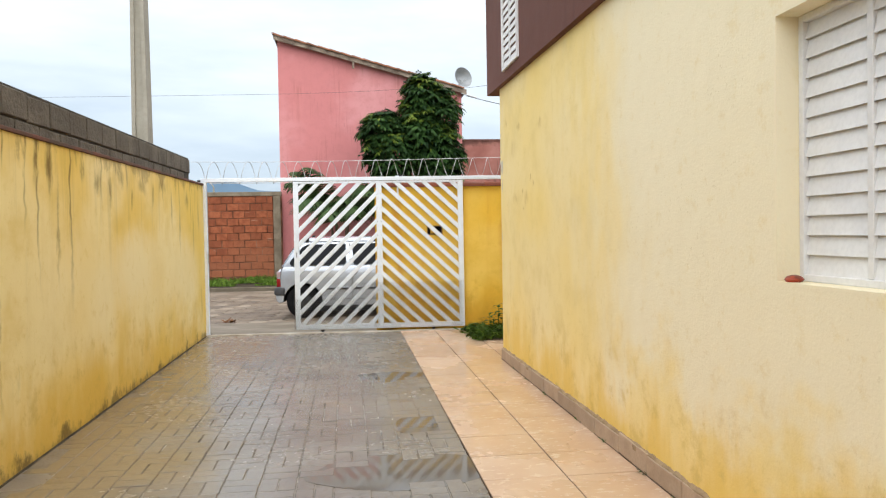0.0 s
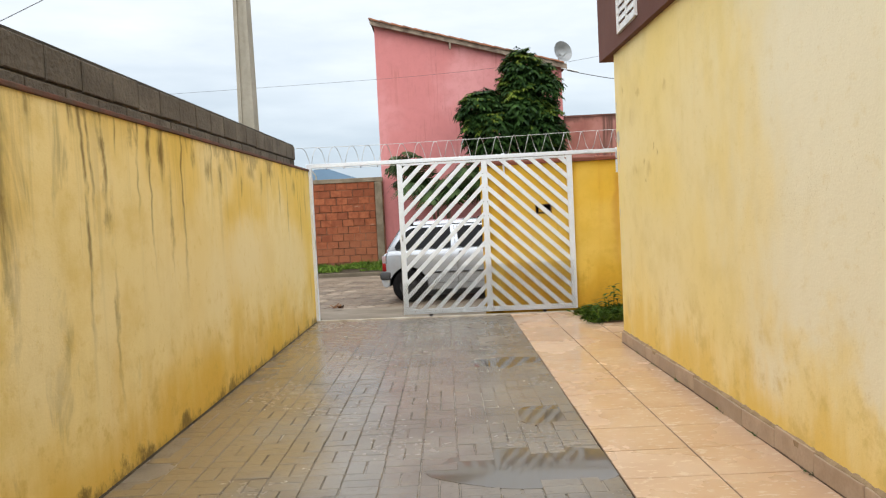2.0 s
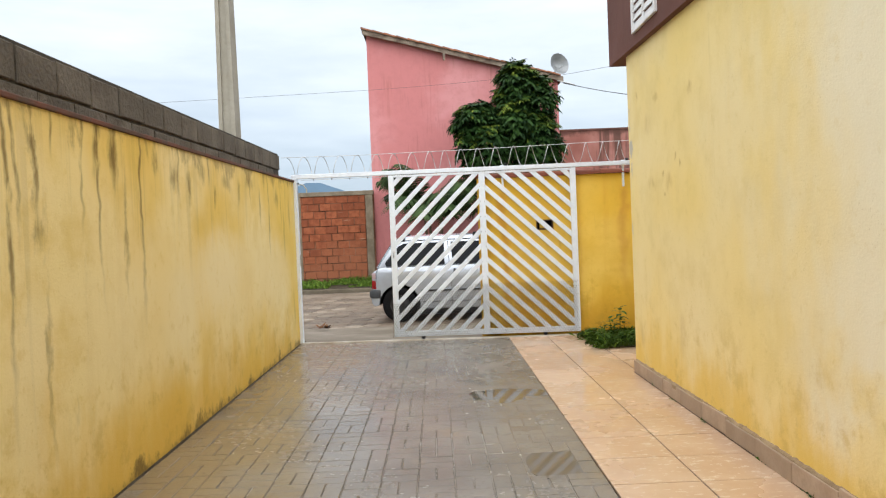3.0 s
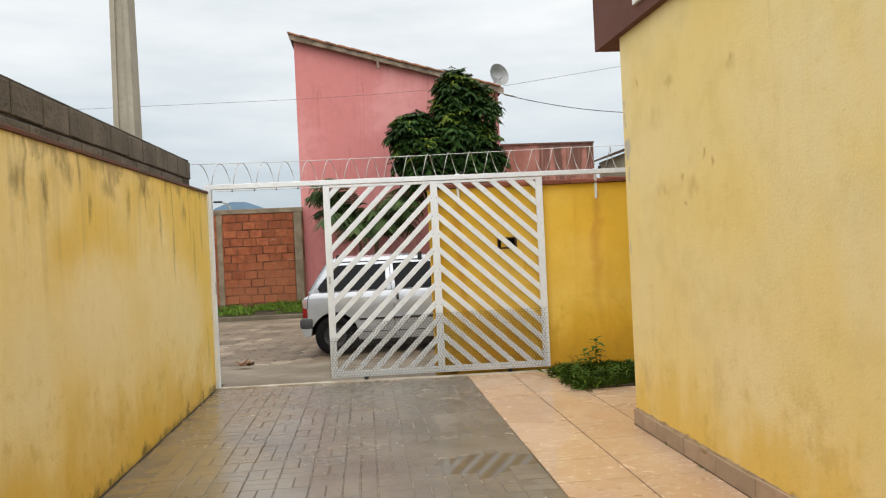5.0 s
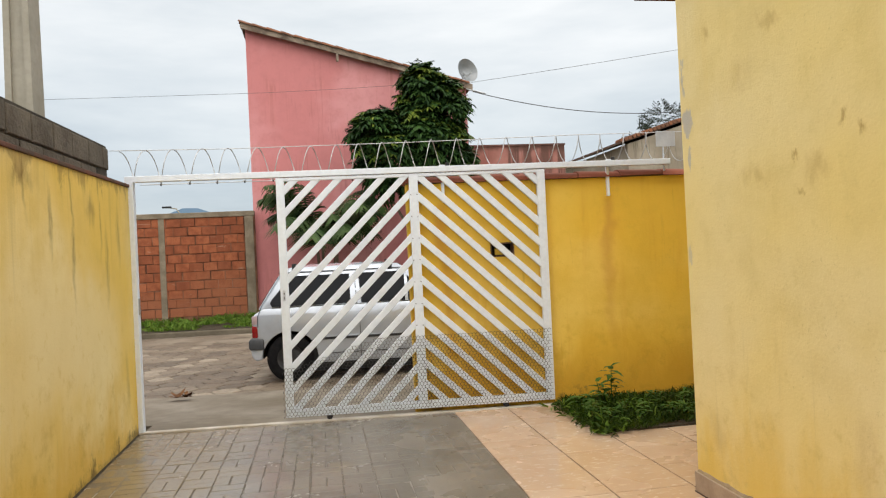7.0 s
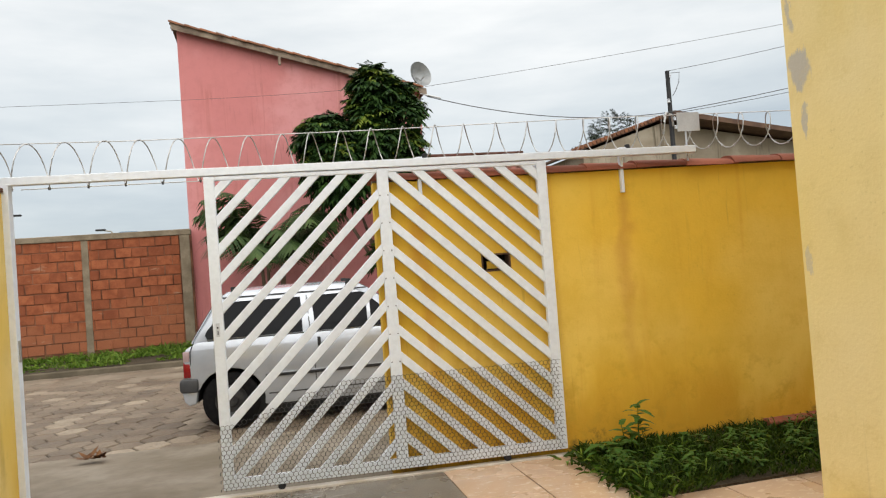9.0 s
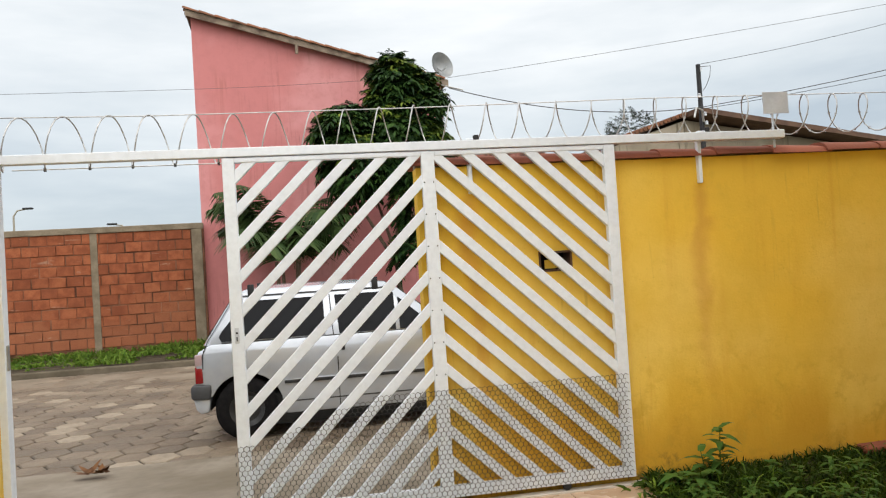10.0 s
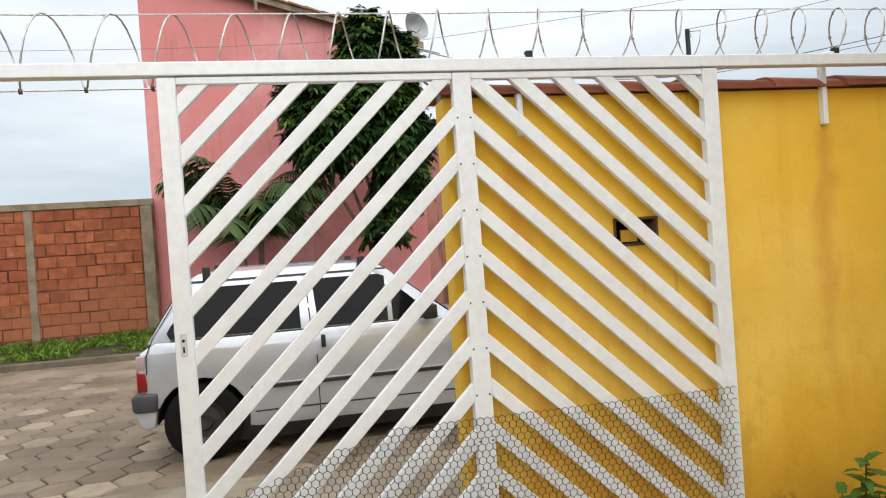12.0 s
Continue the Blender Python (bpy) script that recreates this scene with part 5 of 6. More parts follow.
side_pane("side_window", [(-0.31, 0.965), (0.69, 0.965), (0.685, 1.345), (-0.01, 1.345), (-0.10, 1.30), (-0.31, 1.06), (-0.335, 1.01)], M["glass"], label="dark tinted rear side window")
side_pane("door_window", [(0.83, 0.965), (1.40, 0.965), (1.40, 1.33), (1.35, 1.35), (0.80, 1.35)], M["glass"], label="dark tinted door window")
side_pane("quarter_light", [(1.44, 0.965), (1.80, 0.965), (1.44, 1.29)], M["glass"])
side_pane("rain_gutter", [(-0.22, 1.385), (1.42, 1.385), (1.42, 1.40), (-0.22, 1.40)], M["black_plastic"], 0.004, 0.01)
side_pane("pillar_seam", [(0.765, 0.95), (0.775, 0.95), (0.755, 1.36), (0.745, 1.36)], M["dark"], 0.003, 0.01)
side_pane("window_trim", [(-0.31, 0.945), (1.83, 0.945), (1.83, 0.96), (-0.31, 0.96)], M["black_plastic"], 0.004, 0.01)
# seam between hatch and body
for s in (-1, 1):
    bm = bmesh.new()
    tube(bm, [(-0.49, s * 0.776, 0.72), (-0.487, s * 0.768, 0.86), (-0.44, s * (ring_at(0.98)[3] + 0.004), 0.98), (-0.33, s * (ring_at(1.15)[3] + 0.003), 1.15), (-0.20, s * (ring_at(1.36)[3] + 0.003), 1.36)], 0.0045, 5)
    part("hatch_seam", bm, M["dark"], car)
# glass front and back
for name, za, zb, end in (("rear_window", 1.0, 1.34, 1), ("windscreen", 0.99, 1.35, 2)):
    bm = bmesh.new()
    off = -0.006 if end == 1 else 0.006
    pts = []
    for z, sgn in ((za, -1), (za, 1), (zb, 1), (zb, -1)):
        r = ring_at(z)
        pts.append((r[end] + off, sgn * (r[3] - (0.12 if end == 1 else 0.16)), z))
    a = [bm.verts.new(p) for p in pts]
    b = [bm.verts.new((p[0] - off * 2, p[1], p[2])) for p in pts]
    bm.faces.new(a)
    bm.faces.new(b[::-1])
    for i in range(4):
        bm.faces.new((a[(i + 1) % 4], a[i], b[i], b[(i + 1) % 4]))
    part(name, bm, M["glass"], car)


def block(name, lo, hi, mat, b=0.006, parent=None, label="", seg=2):
    bm = bmesh.new()
    box(bm, lo, hi)
    bevel(bm, b, seg)
    return part(name, bm, mat, parent or car, label, True)


for s in (-1, 1):
    ya, yb = sorted((s * 0.735, s * 0.757))
    block("side_moulding", (0.27, ya, 0.515), (1.96, yb, 0.545), M["black_plastic"], 0.004)
    block("moulding_line", (0.27, ya, 0.546), (1.96, yb, 0.556), M["silver"], 0.002)
    ya, yb = sorted((s * 0.700, s * 0.7225))
    block("sill_line", (0.29, ya, 0.33), (1.94, yb, 0.342), M["black_plastic"], 0.003)
    ya, yb = sorted((s * 0.735, s * 0.7775))
    for x in (0.80, 1.93):
        bm = bmesh.new()
        vs = box(bm, (x - 0.004, 0, 0.25), (x + 0.004, 1, 0.745))
        for v in vs:
            out = 0.775 * (1 - 0.09 * (0.745 - v.co.z) / 0.5) + 0.0015
            v.co.y = s * (out if v.co.y > 0.5 else out - 0.02)
        part("door_seam", bm, M["dark"], car)
    ya, yb = sorted((s * 0.755, s * 0.785))
    block("door_handle", (0.84, ya, 0.80), (0.875, yb, 0.90), M["black_plastic"], 0.008)
    ya, yb = sorted((s * 0.70, s * 0.773))
    block("tail_light", (-0.566, ya, 0.585), (-0.495, yb, 0.745), M["red_lens"], 0.008, label="red tail light")
    block("tail_light", (-0.564, ya, 0.747), (-0.497, yb, 0.86), M["clear_lens"], 0.008, label="pale pink upper tail light")
    ya, yb = sorted((s * 0.775, s * 0.93))
    block("mirror", (1.66, ya, 0.96), (1.78, yb, 1.08), M["black_plastic"], 0.02)
    ya, yb = sorted((s * 0.775, s * 0.70))
    block("headlight", (2.93, ya * 0.87, 0.62), (3.0, yb * 0.87, 0.76), M["clear_lens"], 0.01)
for x in (-0.02, 1.22):
    for s in (-1, 1):
        y = s * (ring_at(1.42)[3] + 0.005)
        block("rack_foot", (x - 0.03, y - 0.03, 1.37), (x + 0.03, y + 0.03, 1.505), M["black_plastic"], 0.008)
for name, rim, half_w, mat in (("rear_bumper", [(-0.612, 0.455), (-0.60, 0.43), (-0.435, 0.425), (-0.425, 0.50), (-0.425, 0.565), (-0.59, 0.575), (-0.615, 0.545)], 0.782, plain("grey_bumper_plastic", (0.040, 0.042, 0.046), (0.062, 0.064, 0.068), 9.0, 0.55, 0.2)),
                               ("rear_apron", [(-0.597, 0.44), (-0.575, 0.33), (-0.53, 0.285), (-0.455, 0.30), (-0.437, 0.44)], 0.752, M["silver"])):
    bm = bmesh.new()
    prism(bm, rim, -half_w, half_w)
    bevel(bm, 0.018, 3)
    part(name, bm, mat, car, smooth=True)
block("front_bumper", (2.80, -0.745, 0.30), (3.06, 0.745, 0.53), M["black_plastic"], 0.03)
# underbody drawn low and wide as a dark filler for the shade beneath
block("underbody", (-0.30, -0.70, 0.115), (2.50, 0.70, 0.42), M["dark"], 0.01)
bm = bmesh.new()
for y in (-0.35, 0.15):
    tube(bm, [(1.99, y, 0.98), (1.90, y + 0.35, 1.07)], 0.008, 5)
part("wiper", bm, M["black_plastic"], car)


for x in (RX, WB):
    ring = arch(x, 180, 0, 0.347, 14)
    for y0, y1 in ((-0.70, -0.45), (0.45, 0.70)):
        bm = bmesh.new()
        outer = [[bm.verts.new((px, y, pz)) for px, pz in ring] for y in (y0, y1)]
        for k in range(14):
            bm.faces.new((outer[0][k], outer[0][k + 1], outer[1][k + 1], outer[1][k]))
        bm.faces.new(outer[1] if y0 < 0 else outer[0])
        part("wheel_arch_lining", bm, M["dark"], car)


def wheel(x, s):
    m = pose(x, s * 0.665, WR, 90 * s)
    w = new("wheel")
    w.parent = car
    w.matrix_basis = m
    bm = bmesh.new()
    lathe(bm, [(0.17, -0.085), (0.235, -0.09), (0.272, -0.075), (WR, -0.05), (WR, 0.05), (0.272, 0.075), (0.235, 0.09), (0.17, 0.085)], Matrix(), 36)
    for f in [f for f in bm.faces if len(f.verts) > 8]:
        bm.faces.remove(f)
    part("tyre", bm, M["rubber"], w, smooth=True)
    bm = bmesh.new()
    lathe(bm, [(0.02, -0.066), (0.06, -0.066), (0.075, -0.05), (0.125, -0.045), (0.145, -0.065), (0.172, -0.075), (0.172, 0.06), (0.02, 0.06)], Matrix(), 30)
    part("rim", bm, M["rim"], w, smooth=True)


for x in (RX, WB):
    for s in (-1, 1):
        wheel(x, s)


# ---------------------------------------------------------------- pieces of walls, floors, roofs and pavements
def slab_mesh(name, w, d, h, mat, edge=0.006, drop=0.006):
    """A tile or block lying flat, w by d, with worn upper edges."""
    bm = bmesh.new()
    low = [bm.verts.new((x, y, -h)) for x, y in ((-w / 2, -d / 2), (w / 2, -d / 2), (w / 2, d / 2), (-w / 2, d / 2))]
    mid = [bm.verts.new((v.co.x, v.co.y, -drop)) for v in low]
    top = [bm.verts.new((v.co.x - math.copysign(edge, v.co.x), v.co.y - math.copysign(edge, v.co.y), 0)) for v in low]
    for a, b in ((low, mid), (mid, top)):
        for k in range(4):
            bm.faces.new((a[k], a[(k + 1) % 4], b[(k + 1) % 4], b[k]))
    bm.faces.new(top)
    bm.faces.new(low[::-1])
    return mesh_of(name, bm, mat)


# floor tiles
PITCH = 0.44
tile_me = slab_mesh("floor_tile", 0.4755, PITCH - 0.007, 0.02, M["tile"], 0.002, 0.0015)
for c in range(2):
    for k in range(29):
        y = -0.87 - PITCH / 2 + 0.0 - k * PITCH + PITCH
        piece("floor_tile", tile_me, path, pose(2.7165 + 0.241 + c * 0.4845, y, 0.0 + random.uniform(-0.0008, 0.0008)))
edge_me = slab_mesh("floor_tile_cut", 0.4775, 0.24, 0.02, M["tile"], 0.003, 0.002)
for c in range(2):
    piece("floor_tile", edge_me, path, pose(2.7165 + 0.241 + c * 0.4845, -0.305 - 0.008, 0.0))
for r in range(3):
    for c in range(6):
        piece("floor_tile", tile_me, path, pose(3.687 + 0.241 + c * 0.4845, -1.35 - PITCH / 2 - r * PITCH + 0.018, -0.0005))

# skirting along the house
skirt = tagged(new("baseboard"), "worn beige tile skirting along the house wall", "skirting", kind="structure")
bm = bmesh.new()
box(bm, (-0.018, -0.216, 0.0), (0.0, 0.216, 0.122))
bevel(bm, 0.003, 1)
skirt_me = mesh_of("skirting_tile", bm, M["skirting"])
for k in range(24):
    piece("skirting_tile", skirt_me, skirt, pose(HX - 0.003 + random.uniform(-0.006, 0.002), -2.74 - 0.2185 - k * 0.437, random.uniform(-0.012, 0.005), random.uniform(-1.4, 1.4), random.uniform(-2.0, 1.0), random.uniform(-0.5, 0.5)))
bm = bmesh.new()
last = None
for k in range(420):
    y = -2.76 - k * 0.025
    w = 0.010 + 0.016 * max(0.0, noise.noise((y * 5.0, 1.0, 0.0)) + 0.35)
    h = 0.116 + 0.010 * noise.noise((y * 9.0, 3.0, 0.0)) + 0.009 * noise.noise((y * 23.0, 7.0, 0.0))
    now = [bm.verts.new(p) for p in ((HX - w, y, 0.09), (HX - w, y, h), (HX - w * 0.4, y, h + 0.012), (HX + 0.002, y, h + 0.014))]
    if last:
        for a, b in zip(range(3), range(1, 4)):
            bm.faces.new((last[a], last[b], now[b], now[a]))
    last = now
setting("trim_skirting_mortar", bm, plain("crumbly_mortar", (0.27, 0.195, 0.12), (0.40, 0.30, 0.19), 9.0, 0.95, 0.8), "crumbling mortar along the top of the skirting", "mortar")
bm = bmesh.new()
vs = box(bm, (HX - 0.026, -13.2, 0.0), (HX, -2.745, 0.012))
for v in vs[4:]:
    v.co.z = 0.006
setting("trim_joint", bm, M["grout"], "dirty mortar joint at the foot of the house wall", "joint")
L = Leaves()
for k in range(16):
    y = -3.4 - 0.62 * k + random.uniform(-0.25, 0.25)
    for _ in range(random.randint(4, 16)):
        L.blade(Vector((HX - 0.022 + random.uniform(-0.012, 0.004), y + random.gauss(0, 0.035), 0.0)), Vector((random.uniform(-1, 0.1), random.uniform(-0.8, 0.8), random.uniform(0.3, 1))), Vector((random.uniform(-1, 1), 0.3, 1)), random.uniform(0.02, 0.05), random.uniform(0.006, 0.014), 0.3, 0)
tuft = new("joint_weeds", L.mesh("joint_weeds", [M["weed"]]))
tagged(tuft, "tiny weeds sprouting along the skirting", "weeds", kind="stuff")

# hollows in the paving where rain stands: place and half widths
HOLLOWS = ((2.28, -6.32, 0.36, 0.22), (2.40, -3.42, 0.24, 0.22), (2.50, -5.30, 0.13, 0.20))


def hollow(x, y):
    return max(0.012 * math.exp(-(((x - cx) / rx) ** 2 + ((y - cy) / ry) ** 2)) for cx, cy, rx, ry in HOLLOWS)


# driveway pavers: pairs laid across and along the drive in turn
CELL = 0.2075
paver_me = slab_mesh("paver", CELL - 0.005, CELL / 2 - 0.005, 0.05, M["paver"], 0.004, 0.005)
rest_v, rest_f = [], []
base_v = [tuple(v.co) for v in paver_me.vertices]
base_f = [tuple(p.vertices) for p in paver_me.polygons]
count = 0
for c in range(13):
    x = 0.014 + CELL / 2 + c * CELL
    shift = random.uniform(-0.02, 0.02)
    for r in range(63):
        along = (c + r + (1 if random.random() < 0.12 else 0)) % 2
        sink = random.uniform(-0.002, 0.001)
        for half in (-1, 1):
            y = -0.085 - CELL / 2 - r * CELL - shift
            dx, dy = (half * CELL / 4, 0) if along else (0, half * CELL / 4)
            if y < -13.1:
                continue
            m = pose(x + dx + random.uniform(-0.002, 0.002), y + dy, sink + random.uniform(-0.002, 0.002) - 0.002 - hollow(x + dx, y + dy), random.uniform(-0.45, 0.45), random.uniform(-0.35, 0.35), 90 * along + random.uniform(-1.4, 1.4))
            if -6.35 < y < -3.95 and count < 300:
                piece("paver", paver_me, driveway, m)
                count += 1
            else:
                b = len(rest_v)
                rest_v += [tuple(m @ Vector(p)) for p in base_v]
                rest_f += [tuple(b + i for i in f) for f in base_f]
me = bpy.data.meshes.new("pavers")
me.from_pydata(rest_v, [], rest_f)
me.materials.append(M["paver"])
o = new("pavers", me)
o.parent = driveway
tagged(o, "wet grey rectangular concrete pavers", kind="stuff")

# silt washed over the pavers beside the path
n = Nodes("wet_silt")
c = n.mix(n.ramp(n.noise(1.7, 5.0, 0.6), 0.35, 0.68), (0.165, 0.143, 0.113), (0.245, 0.215, 0.175))
c = n.mix(n.ramp(n.noise(60.0, 3.0), 0.4, 0.7, 0.0, 0.3), c, (0.09, 0.075, 0.055))
SILT = n.done(c, n.ramp(n.noise(1.1, 4.0), 0.35, 0.65, 0.07, 0.36), n.noise(80.0, 4.0), 0.25, 0.004)
bm = bmesh.new()
NX, NY = 70, 220
rows = []
for j in range(NY + 1):
    row = []
    for i in range(NX + 1):
        x, y = 0.004 + 2.708 * i / NX, -0.045 - 10.9 * j / NY
        right = min(1.0, max(0.0, (x - 1.55 + 0.45 * noise.noise((x * 0.9, y * 0.9, 3.1))) / 0.7)) * min(1.0, max(0.25, 1.0 - (-y - 3.2) / 4.0))
        left = min(1.0, max(0.0, (0.55 - x + 0.35 * noise.noise((x * 1.2, y * 0.8, 8.4))) / 0.5))
        row.append(bm.verts.new((x, y, -hollow(x, y) - 0.0105 + 0.0090 * max(right, left * 0.85) + 0.0046 * noise.noise((x * 3.1, y * 3.1, 0.7)) + 0.0015 * noise.noise((x * 17, y * 17, 5)))))
    rows.append(row)
for a, b in zip(rows, rows[1:]):
    for i in range(NX):
        bm.faces.new((a[i], a[i + 1], b[i + 1], b[i]))
o = part("silt", bm, SILT, driveway, "smooth wet silt covering the pavers", True)

# puddle film near the path
n = Nodes("puddle_water")
WATER = n.done((0.13, 0.115, 0.095), 0.05, n.noise(3.0), 0.02, 0.002)
for cx, cy, rx, ry in HOLLOWS:
    bm = bmesh.new()
    ring = [bm.verts.new((rx * 1.5 * math.cos(a) * (1 + 0.25 * noise.noise((math.cos(a) * 1.6, math.sin(a) * 1.6, cx * cy))), ry * 1.5 * math.sin(a), -0.0052)) for a in (2 * math.pi * k / 40 for k in range(40))]
    for v in ring:
        v.co.x = min(v.co.x, 2.712 - cx)
    bm.faces.new(ring)
    low = [bm.verts.new((v.co.x, v.co.y, -0.022)) for v in ring]
    for k in range(40):
        bm.faces.new((ring[k], low[k], low[(k + 1) % 40], ring[(k + 1) % 40]))
    o = part("water_puddle", bm, WATER)
    o.matrix_world = pose(cx, cy, 0)
    tagged(o, "shallow rain puddle on the pavers", "puddle", "rain puddles", "structure")

# hexagonal road pavers
HR = 0.188
bm = bmesh.new()
def hexring(r, z):
    return [bm.verts.new((r * math.cos(radians(60 * k)), r * math.sin(radians(60 * k)), z)) for k in range(6)]


low, mid, top = hexring(HR - 0.008, -0.06), hexring(HR - 0.008, -0.010), hexring(HR - 0.018, 0.0)
for a, b in ((low, mid), (mid, top)):
    for k in range(6):
        bm.faces.new((a[k], a[(k + 1) % 6], b[(k + 1) % 6], b[k]))
bm.faces.new(top)
hex_me = mesh_of("hex_paver", bm, M["hex_one"])
base_v = [tuple(v.co) for v in hex_me.vertices]
base_f = [tuple(p.vertices) for p in hex_me.polygons]
rest_v, rest_f, count = [], [], 0
for c in range(int(26 / (1.5 * HR))):
    for r in range(int(7.5 / (HR * math.sqrt(3))) + 1):
        gx = -13 + c * 1.5 * HR
        gy = 2.44 + (r + (0.5 if c % 2 else 0)) * HR * math.sqrt(3)
        if gy > 9.80:
            continue
        m = STREET @ pose(gx, gy, ROAD_Z + random.uniform(-0.006, 0.004), random.uniform(-0.8, 0.8), random.uniform(-0.8, 0.8), random.uniform(-1.5, 1.5))
        if -3.4 < gx < 0.9 and gy < 7.6 and count < 300:
            piece("hex_paver", hex_me, road, m)
            count += 1
        else:
            b = len(rest_v)
            rest_v += [tuple(m @ Vector(p)) for p in base_v]
            rest_f += [tuple(b + i for i in f) for f in base_f]
me = bpy.data.meshes.new("hex_pavers")
me.from_pydata(rest_v, [], rest_f)
me.materials.append(M["hex"])
o = new("hex_pavers", me)
o.parent = road
tagged(o, "worn hexagonal concrete pavers of the street", kind="stuff")

# mud washed over the street pavers
MUD = plain("street_mud", (0.165, 0.128, 0.088), (0.265, 0.218, 0.160), 1.1, 0.6, 0.5, distance=0.008)
bm = bmesh.new()
rows = []
for j in range(41):
    row = []
    for i in range(121):
        x, y = -12.5 + 25.0 * i / 120, 2.40 + 7.45 * j / 40
        cover = min(1.0, max(0.0, (y - 6.2 + 1.6 * noise.noise((x * 0.5, y * 0.7, 4.0))) / 2.2))
        row.append(bm.verts.new(STREET @ Vector((x, y, ROAD_Z - 0.0170 + 0.017 * cover + 0.006 * noise.noise((x * 2.1, y * 2.6, 1.2)) + 0.003 * noise.noise((x * 6.0, y * 6.5, 6.0))))))
    rows.append(row)
for a, b in zip(rows, rows[1:]):
    for i in range(120):
        bm.faces.new((a[i], a[i + 1], b[i + 1], b[i]))
part("mud", bm, MUD, road, "thin brown mud lying over the pavers", True)

# cement blocks of the neighbour's wall
def upright_block(name, w, h, mat, depth=0.03, edge=0.005):
    """A block in a wall that faces -y."""
    bm = bmesh.new()
    back = [bm.verts.new((x, depth, z)) for x, z in ((-w / 2, -h / 2), (w / 2, -h / 2), (w / 2, h / 2), (-w / 2, h / 2))]
    mid = [bm.verts.new((v.co.x, edge, v.co.z)) for v in back]
    front = [bm.verts.new((v.co.x - math.copysign(edge, v.co.x), 0, v.co.z - math.copysign(edge, v.co.z))) for v in back]
    for a, b in ((back, mid), (mid, front)):
        for k in range(4):
            bm.faces.new((a[k], a[(k + 1) % 4], b[(k + 1) % 4], b[k]))
    bm.faces.new(front)
    return mesh_of(name, bm, mat)


block_me = upright_block("cement_block", 0.386, 0.190, M["cement"], 0.03, 0.007)
cut_me = upright_block("cut_block", 0.148, 0.190, M["cement"], 0.03, 0.007)
for row in range(2):
    for k in range(-1, 33):
        y = -0.006 - k * 0.404 - (0.202 if row else 0.0)
        me = block_me
        if k < 0:
            if row:
                continue
            y, me = 0.282, cut_me
        z = grey_top(y) - 0.022 - 0.095 - row * 0.206
        piece("cement_block", me, wall_blocks, Matrix.Translation((GREY_X + random.uniform(-0.004, 0.004), y + random.uniform(-0.004, 0.004), z + random.uniform(-0.004, 0.004))) @ Matrix.Rotation(math.radians(90), 4, "Z") @ Euler((0, random.uniform(-0.012, 0.012) - 0.014, 0)).to_matrix().to_4x4())

# a crack running down the boundary wall
bm = bmesh.new()
path_pts = [(-7.66, 1.80), (-7.665, 1.58), (-7.675, 1.31), (-7.60, 1.11), (-7.562, 0.96), (-7.56, 0.77), (-7.575, 0.6)]
fine = []
for (ya, za), (yb, zb) in zip(path_pts, path_pts[1:]):
    for k in range(5):
        fine.append((0.0008, ya + (yb - ya) * k / 5 + random.uniform(-0.008, 0.008), za + (zb - za) * k / 5))
tube(bm, fine, 0.0016, 4, 0.0009)
crack = part("crack", bm, M["dark_wood"], wall_west)
crack["label"] = "dark hairline crack in the plaster"

# open joint between the wall and the pavers
bm = bmesh.new()
prism(bm, [(0.0, -0.004), (0.013, -0.004), (0.009, 0.003), (0.0, 0.006)], -13.1, -0.05)
setting("trim_wall_foot", bm, M["soil"], "dark dirty joint at the foot of the yellow wall", "joint")

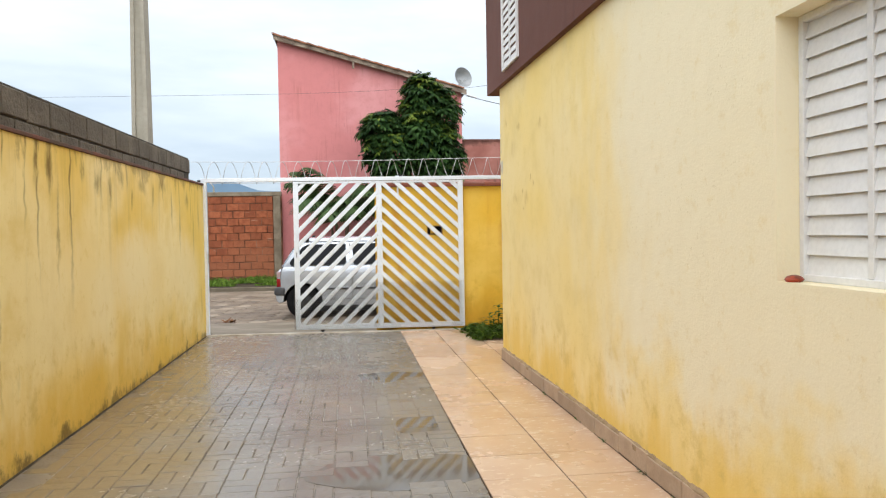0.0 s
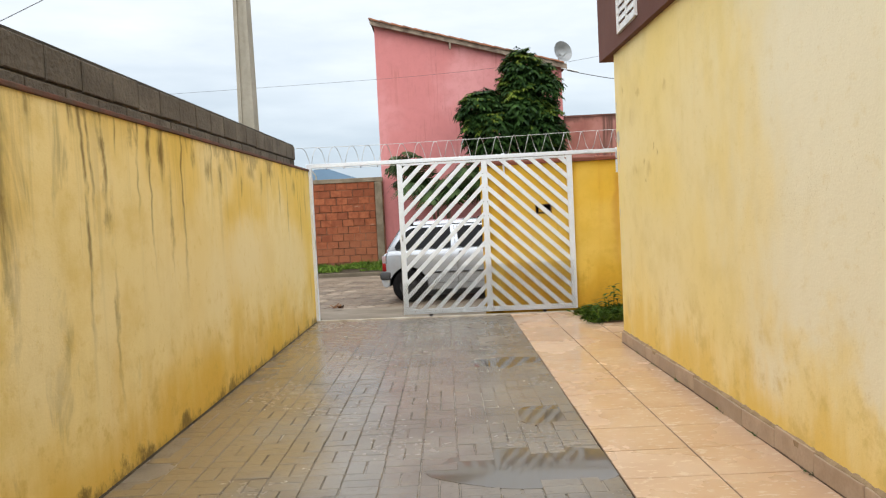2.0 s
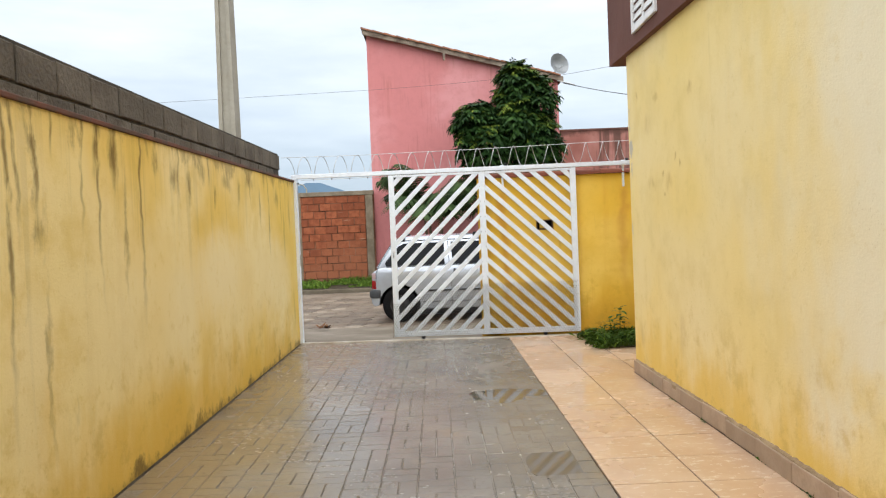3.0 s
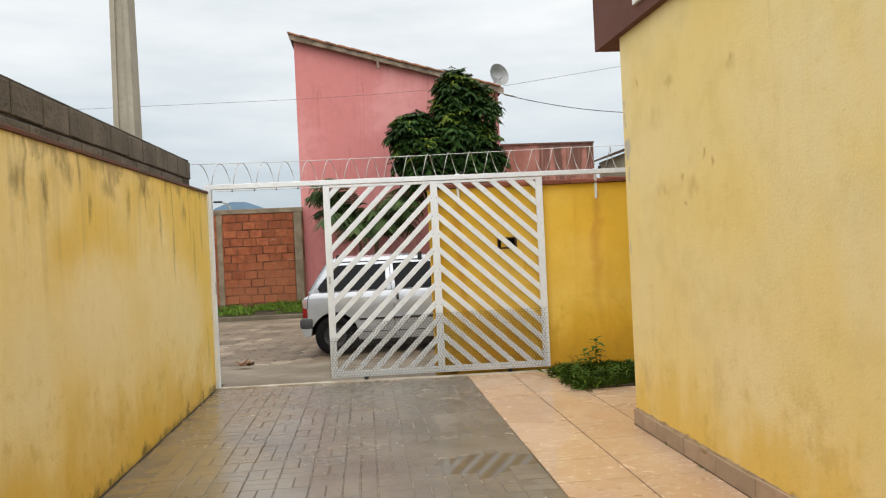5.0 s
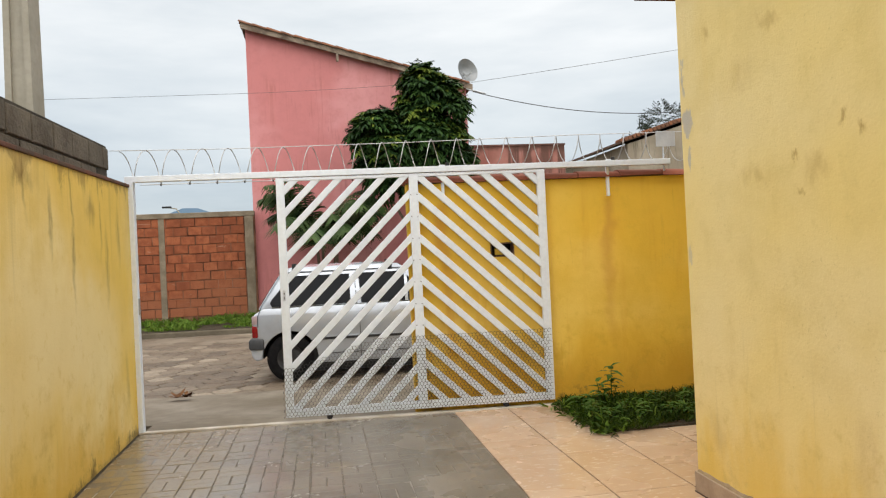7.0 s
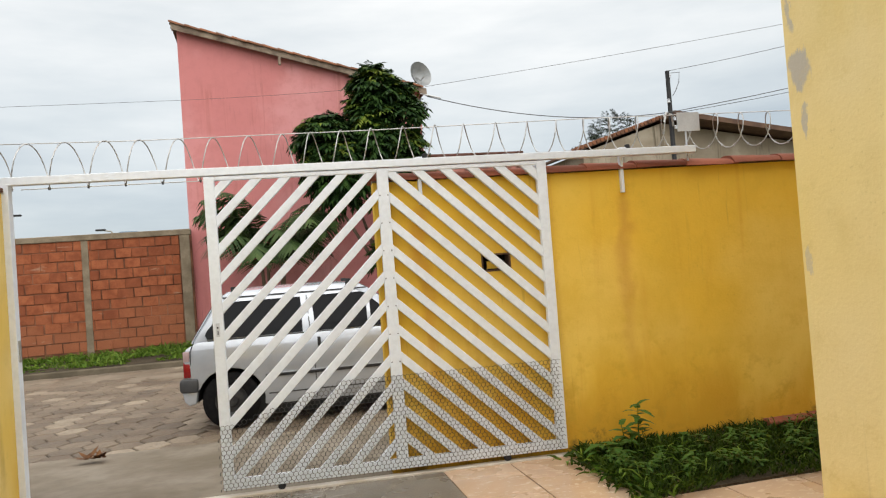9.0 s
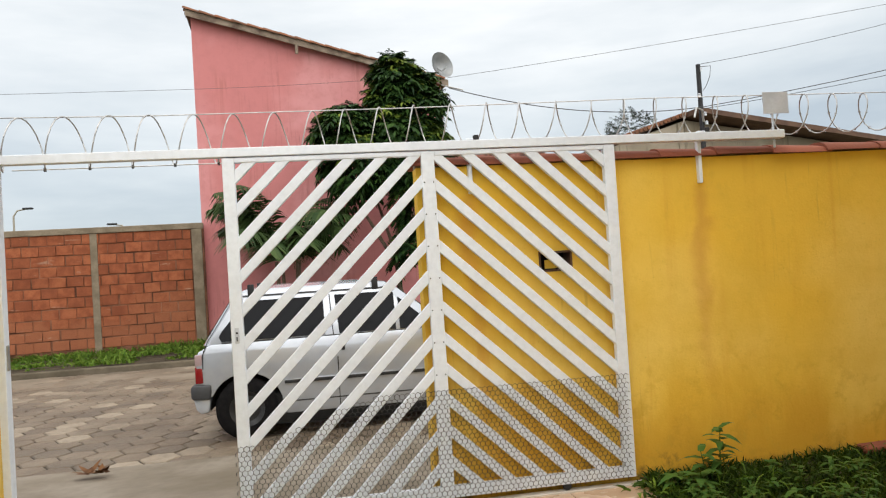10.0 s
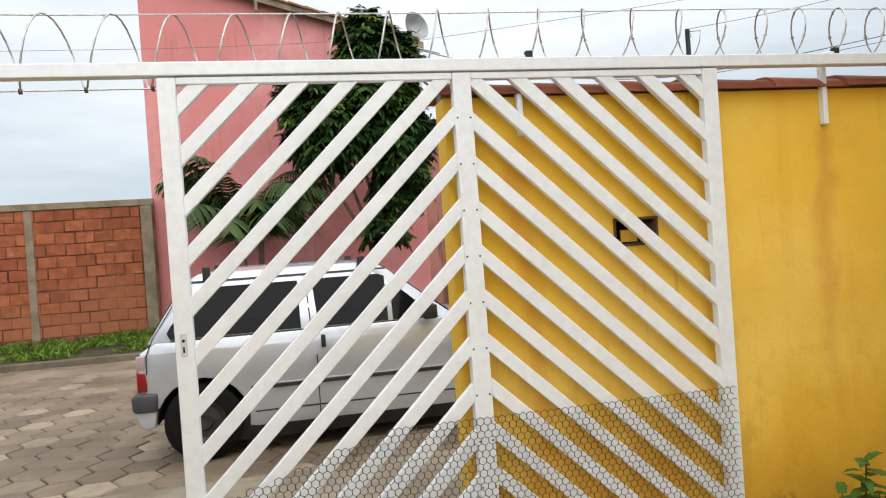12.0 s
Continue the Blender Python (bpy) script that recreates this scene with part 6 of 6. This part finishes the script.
# red bricks
BW, BH = 0.352, 0.231
brick_me = upright_block("brick", BW - 0.020, BH - 0.020, M["brick"], 0.035, 0.006)
half_me = upright_block("half_brick", BW / 2 - 0.020, BH - 0.020, M["brick"], 0.035, 0.006)
for row in range(11):
    z = 0.10 + BH * (row + 0.5)
    if not row % 2:
        piece("brick", half_me, wall_brick, pose(-0.32 - BW / 4, BY + random.uniform(-0.006, 0.006), z, 0, random.uniform(-1, 1), 0))
    for k in range(23):
        x = -0.32 - BW / 2 - k * BW - (0.0 if row % 2 else BW / 2)
        if x < -8.4:
            continue
        piece("brick", brick_me, wall_brick, pose(x + random.uniform(-0.012, 0.012), BY + random.uniform(-0.012, 0.010), z + random.uniform(-0.010, 0.010), random.uniform(-2.5, 2.5), random.uniform(-1.4, 1.4), random.uniform(-1.4, 1.4)))
for x in (-0.19, -2.37, -5.0, -7.6):
    bm = bmesh.new()
    w = 0.11 if x > -1 else 0.075
    box(bm, (x - w, BY - 0.022, -0.2), (x + w, BY + 0.016, 2.64))
    bevel(bm, 0.008, 1)
    part("concrete_column", bm, M["column"], wall_brick)
bm = bmesh.new()
box(bm, (-16, BY - 0.03, 2.64), (-0.04, BY + 0.15, 2.775))
bevel(bm, 0.01, 1)
part("concrete_beam", bm, M["column"], wall_brick)

# clay coping of the front wall
coping = tagged(new("trim_coping"), "row of red clay coping tiles on the front wall", "coping", kind="structure")
coping.matrix_world = GATE
bm = bmesh.new()
prof = [(0.125 * math.cos(math.pi * k / 8), 0.062 * math.sin(math.pi * k / 8)) for k in range(9)]
ring = prof + [(u * 0.86, v * 0.74) for u, v in prof[::-1]]
a = [bm.verts.new((0.0, u * 1.06, v * 1.12)) for u, v in ring]
c2 = [bm.verts.new((0.05, u * 1.05, v * 1.10)) for u, v in ring]
b = [bm.verts.new((0.44, u * 0.92, v * 0.86)) for u, v in ring]
bm.faces.new(a)
bm.faces.new(b[::-1])
for p, q in ((a, c2), (c2, b)):
    for i in range(len(p)):
        j = (i + 1) % len(p)
        bm.faces.new((p[j], p[i], q[i], q[j]))
cop_me = mesh_of("coping_tile", bm, M["clay"], True)
for k in range(21):
    piece("coping_tile", cop_me, coping, pose(2.36 + k * 0.405 + random.uniform(-0.008, 0.008), FW + 0.075, 2.062 + random.uniform(0, 0.006), 0, random.uniform(-0.6, 0.6), random.uniform(-1.2, 1.2)))
bm = bmesh.new()
box(bm, (2.385, FW + 0.03, 2.06), (16, FW + 0.12, 2.10))
part("coping_bed", bm, M["column"], coping)
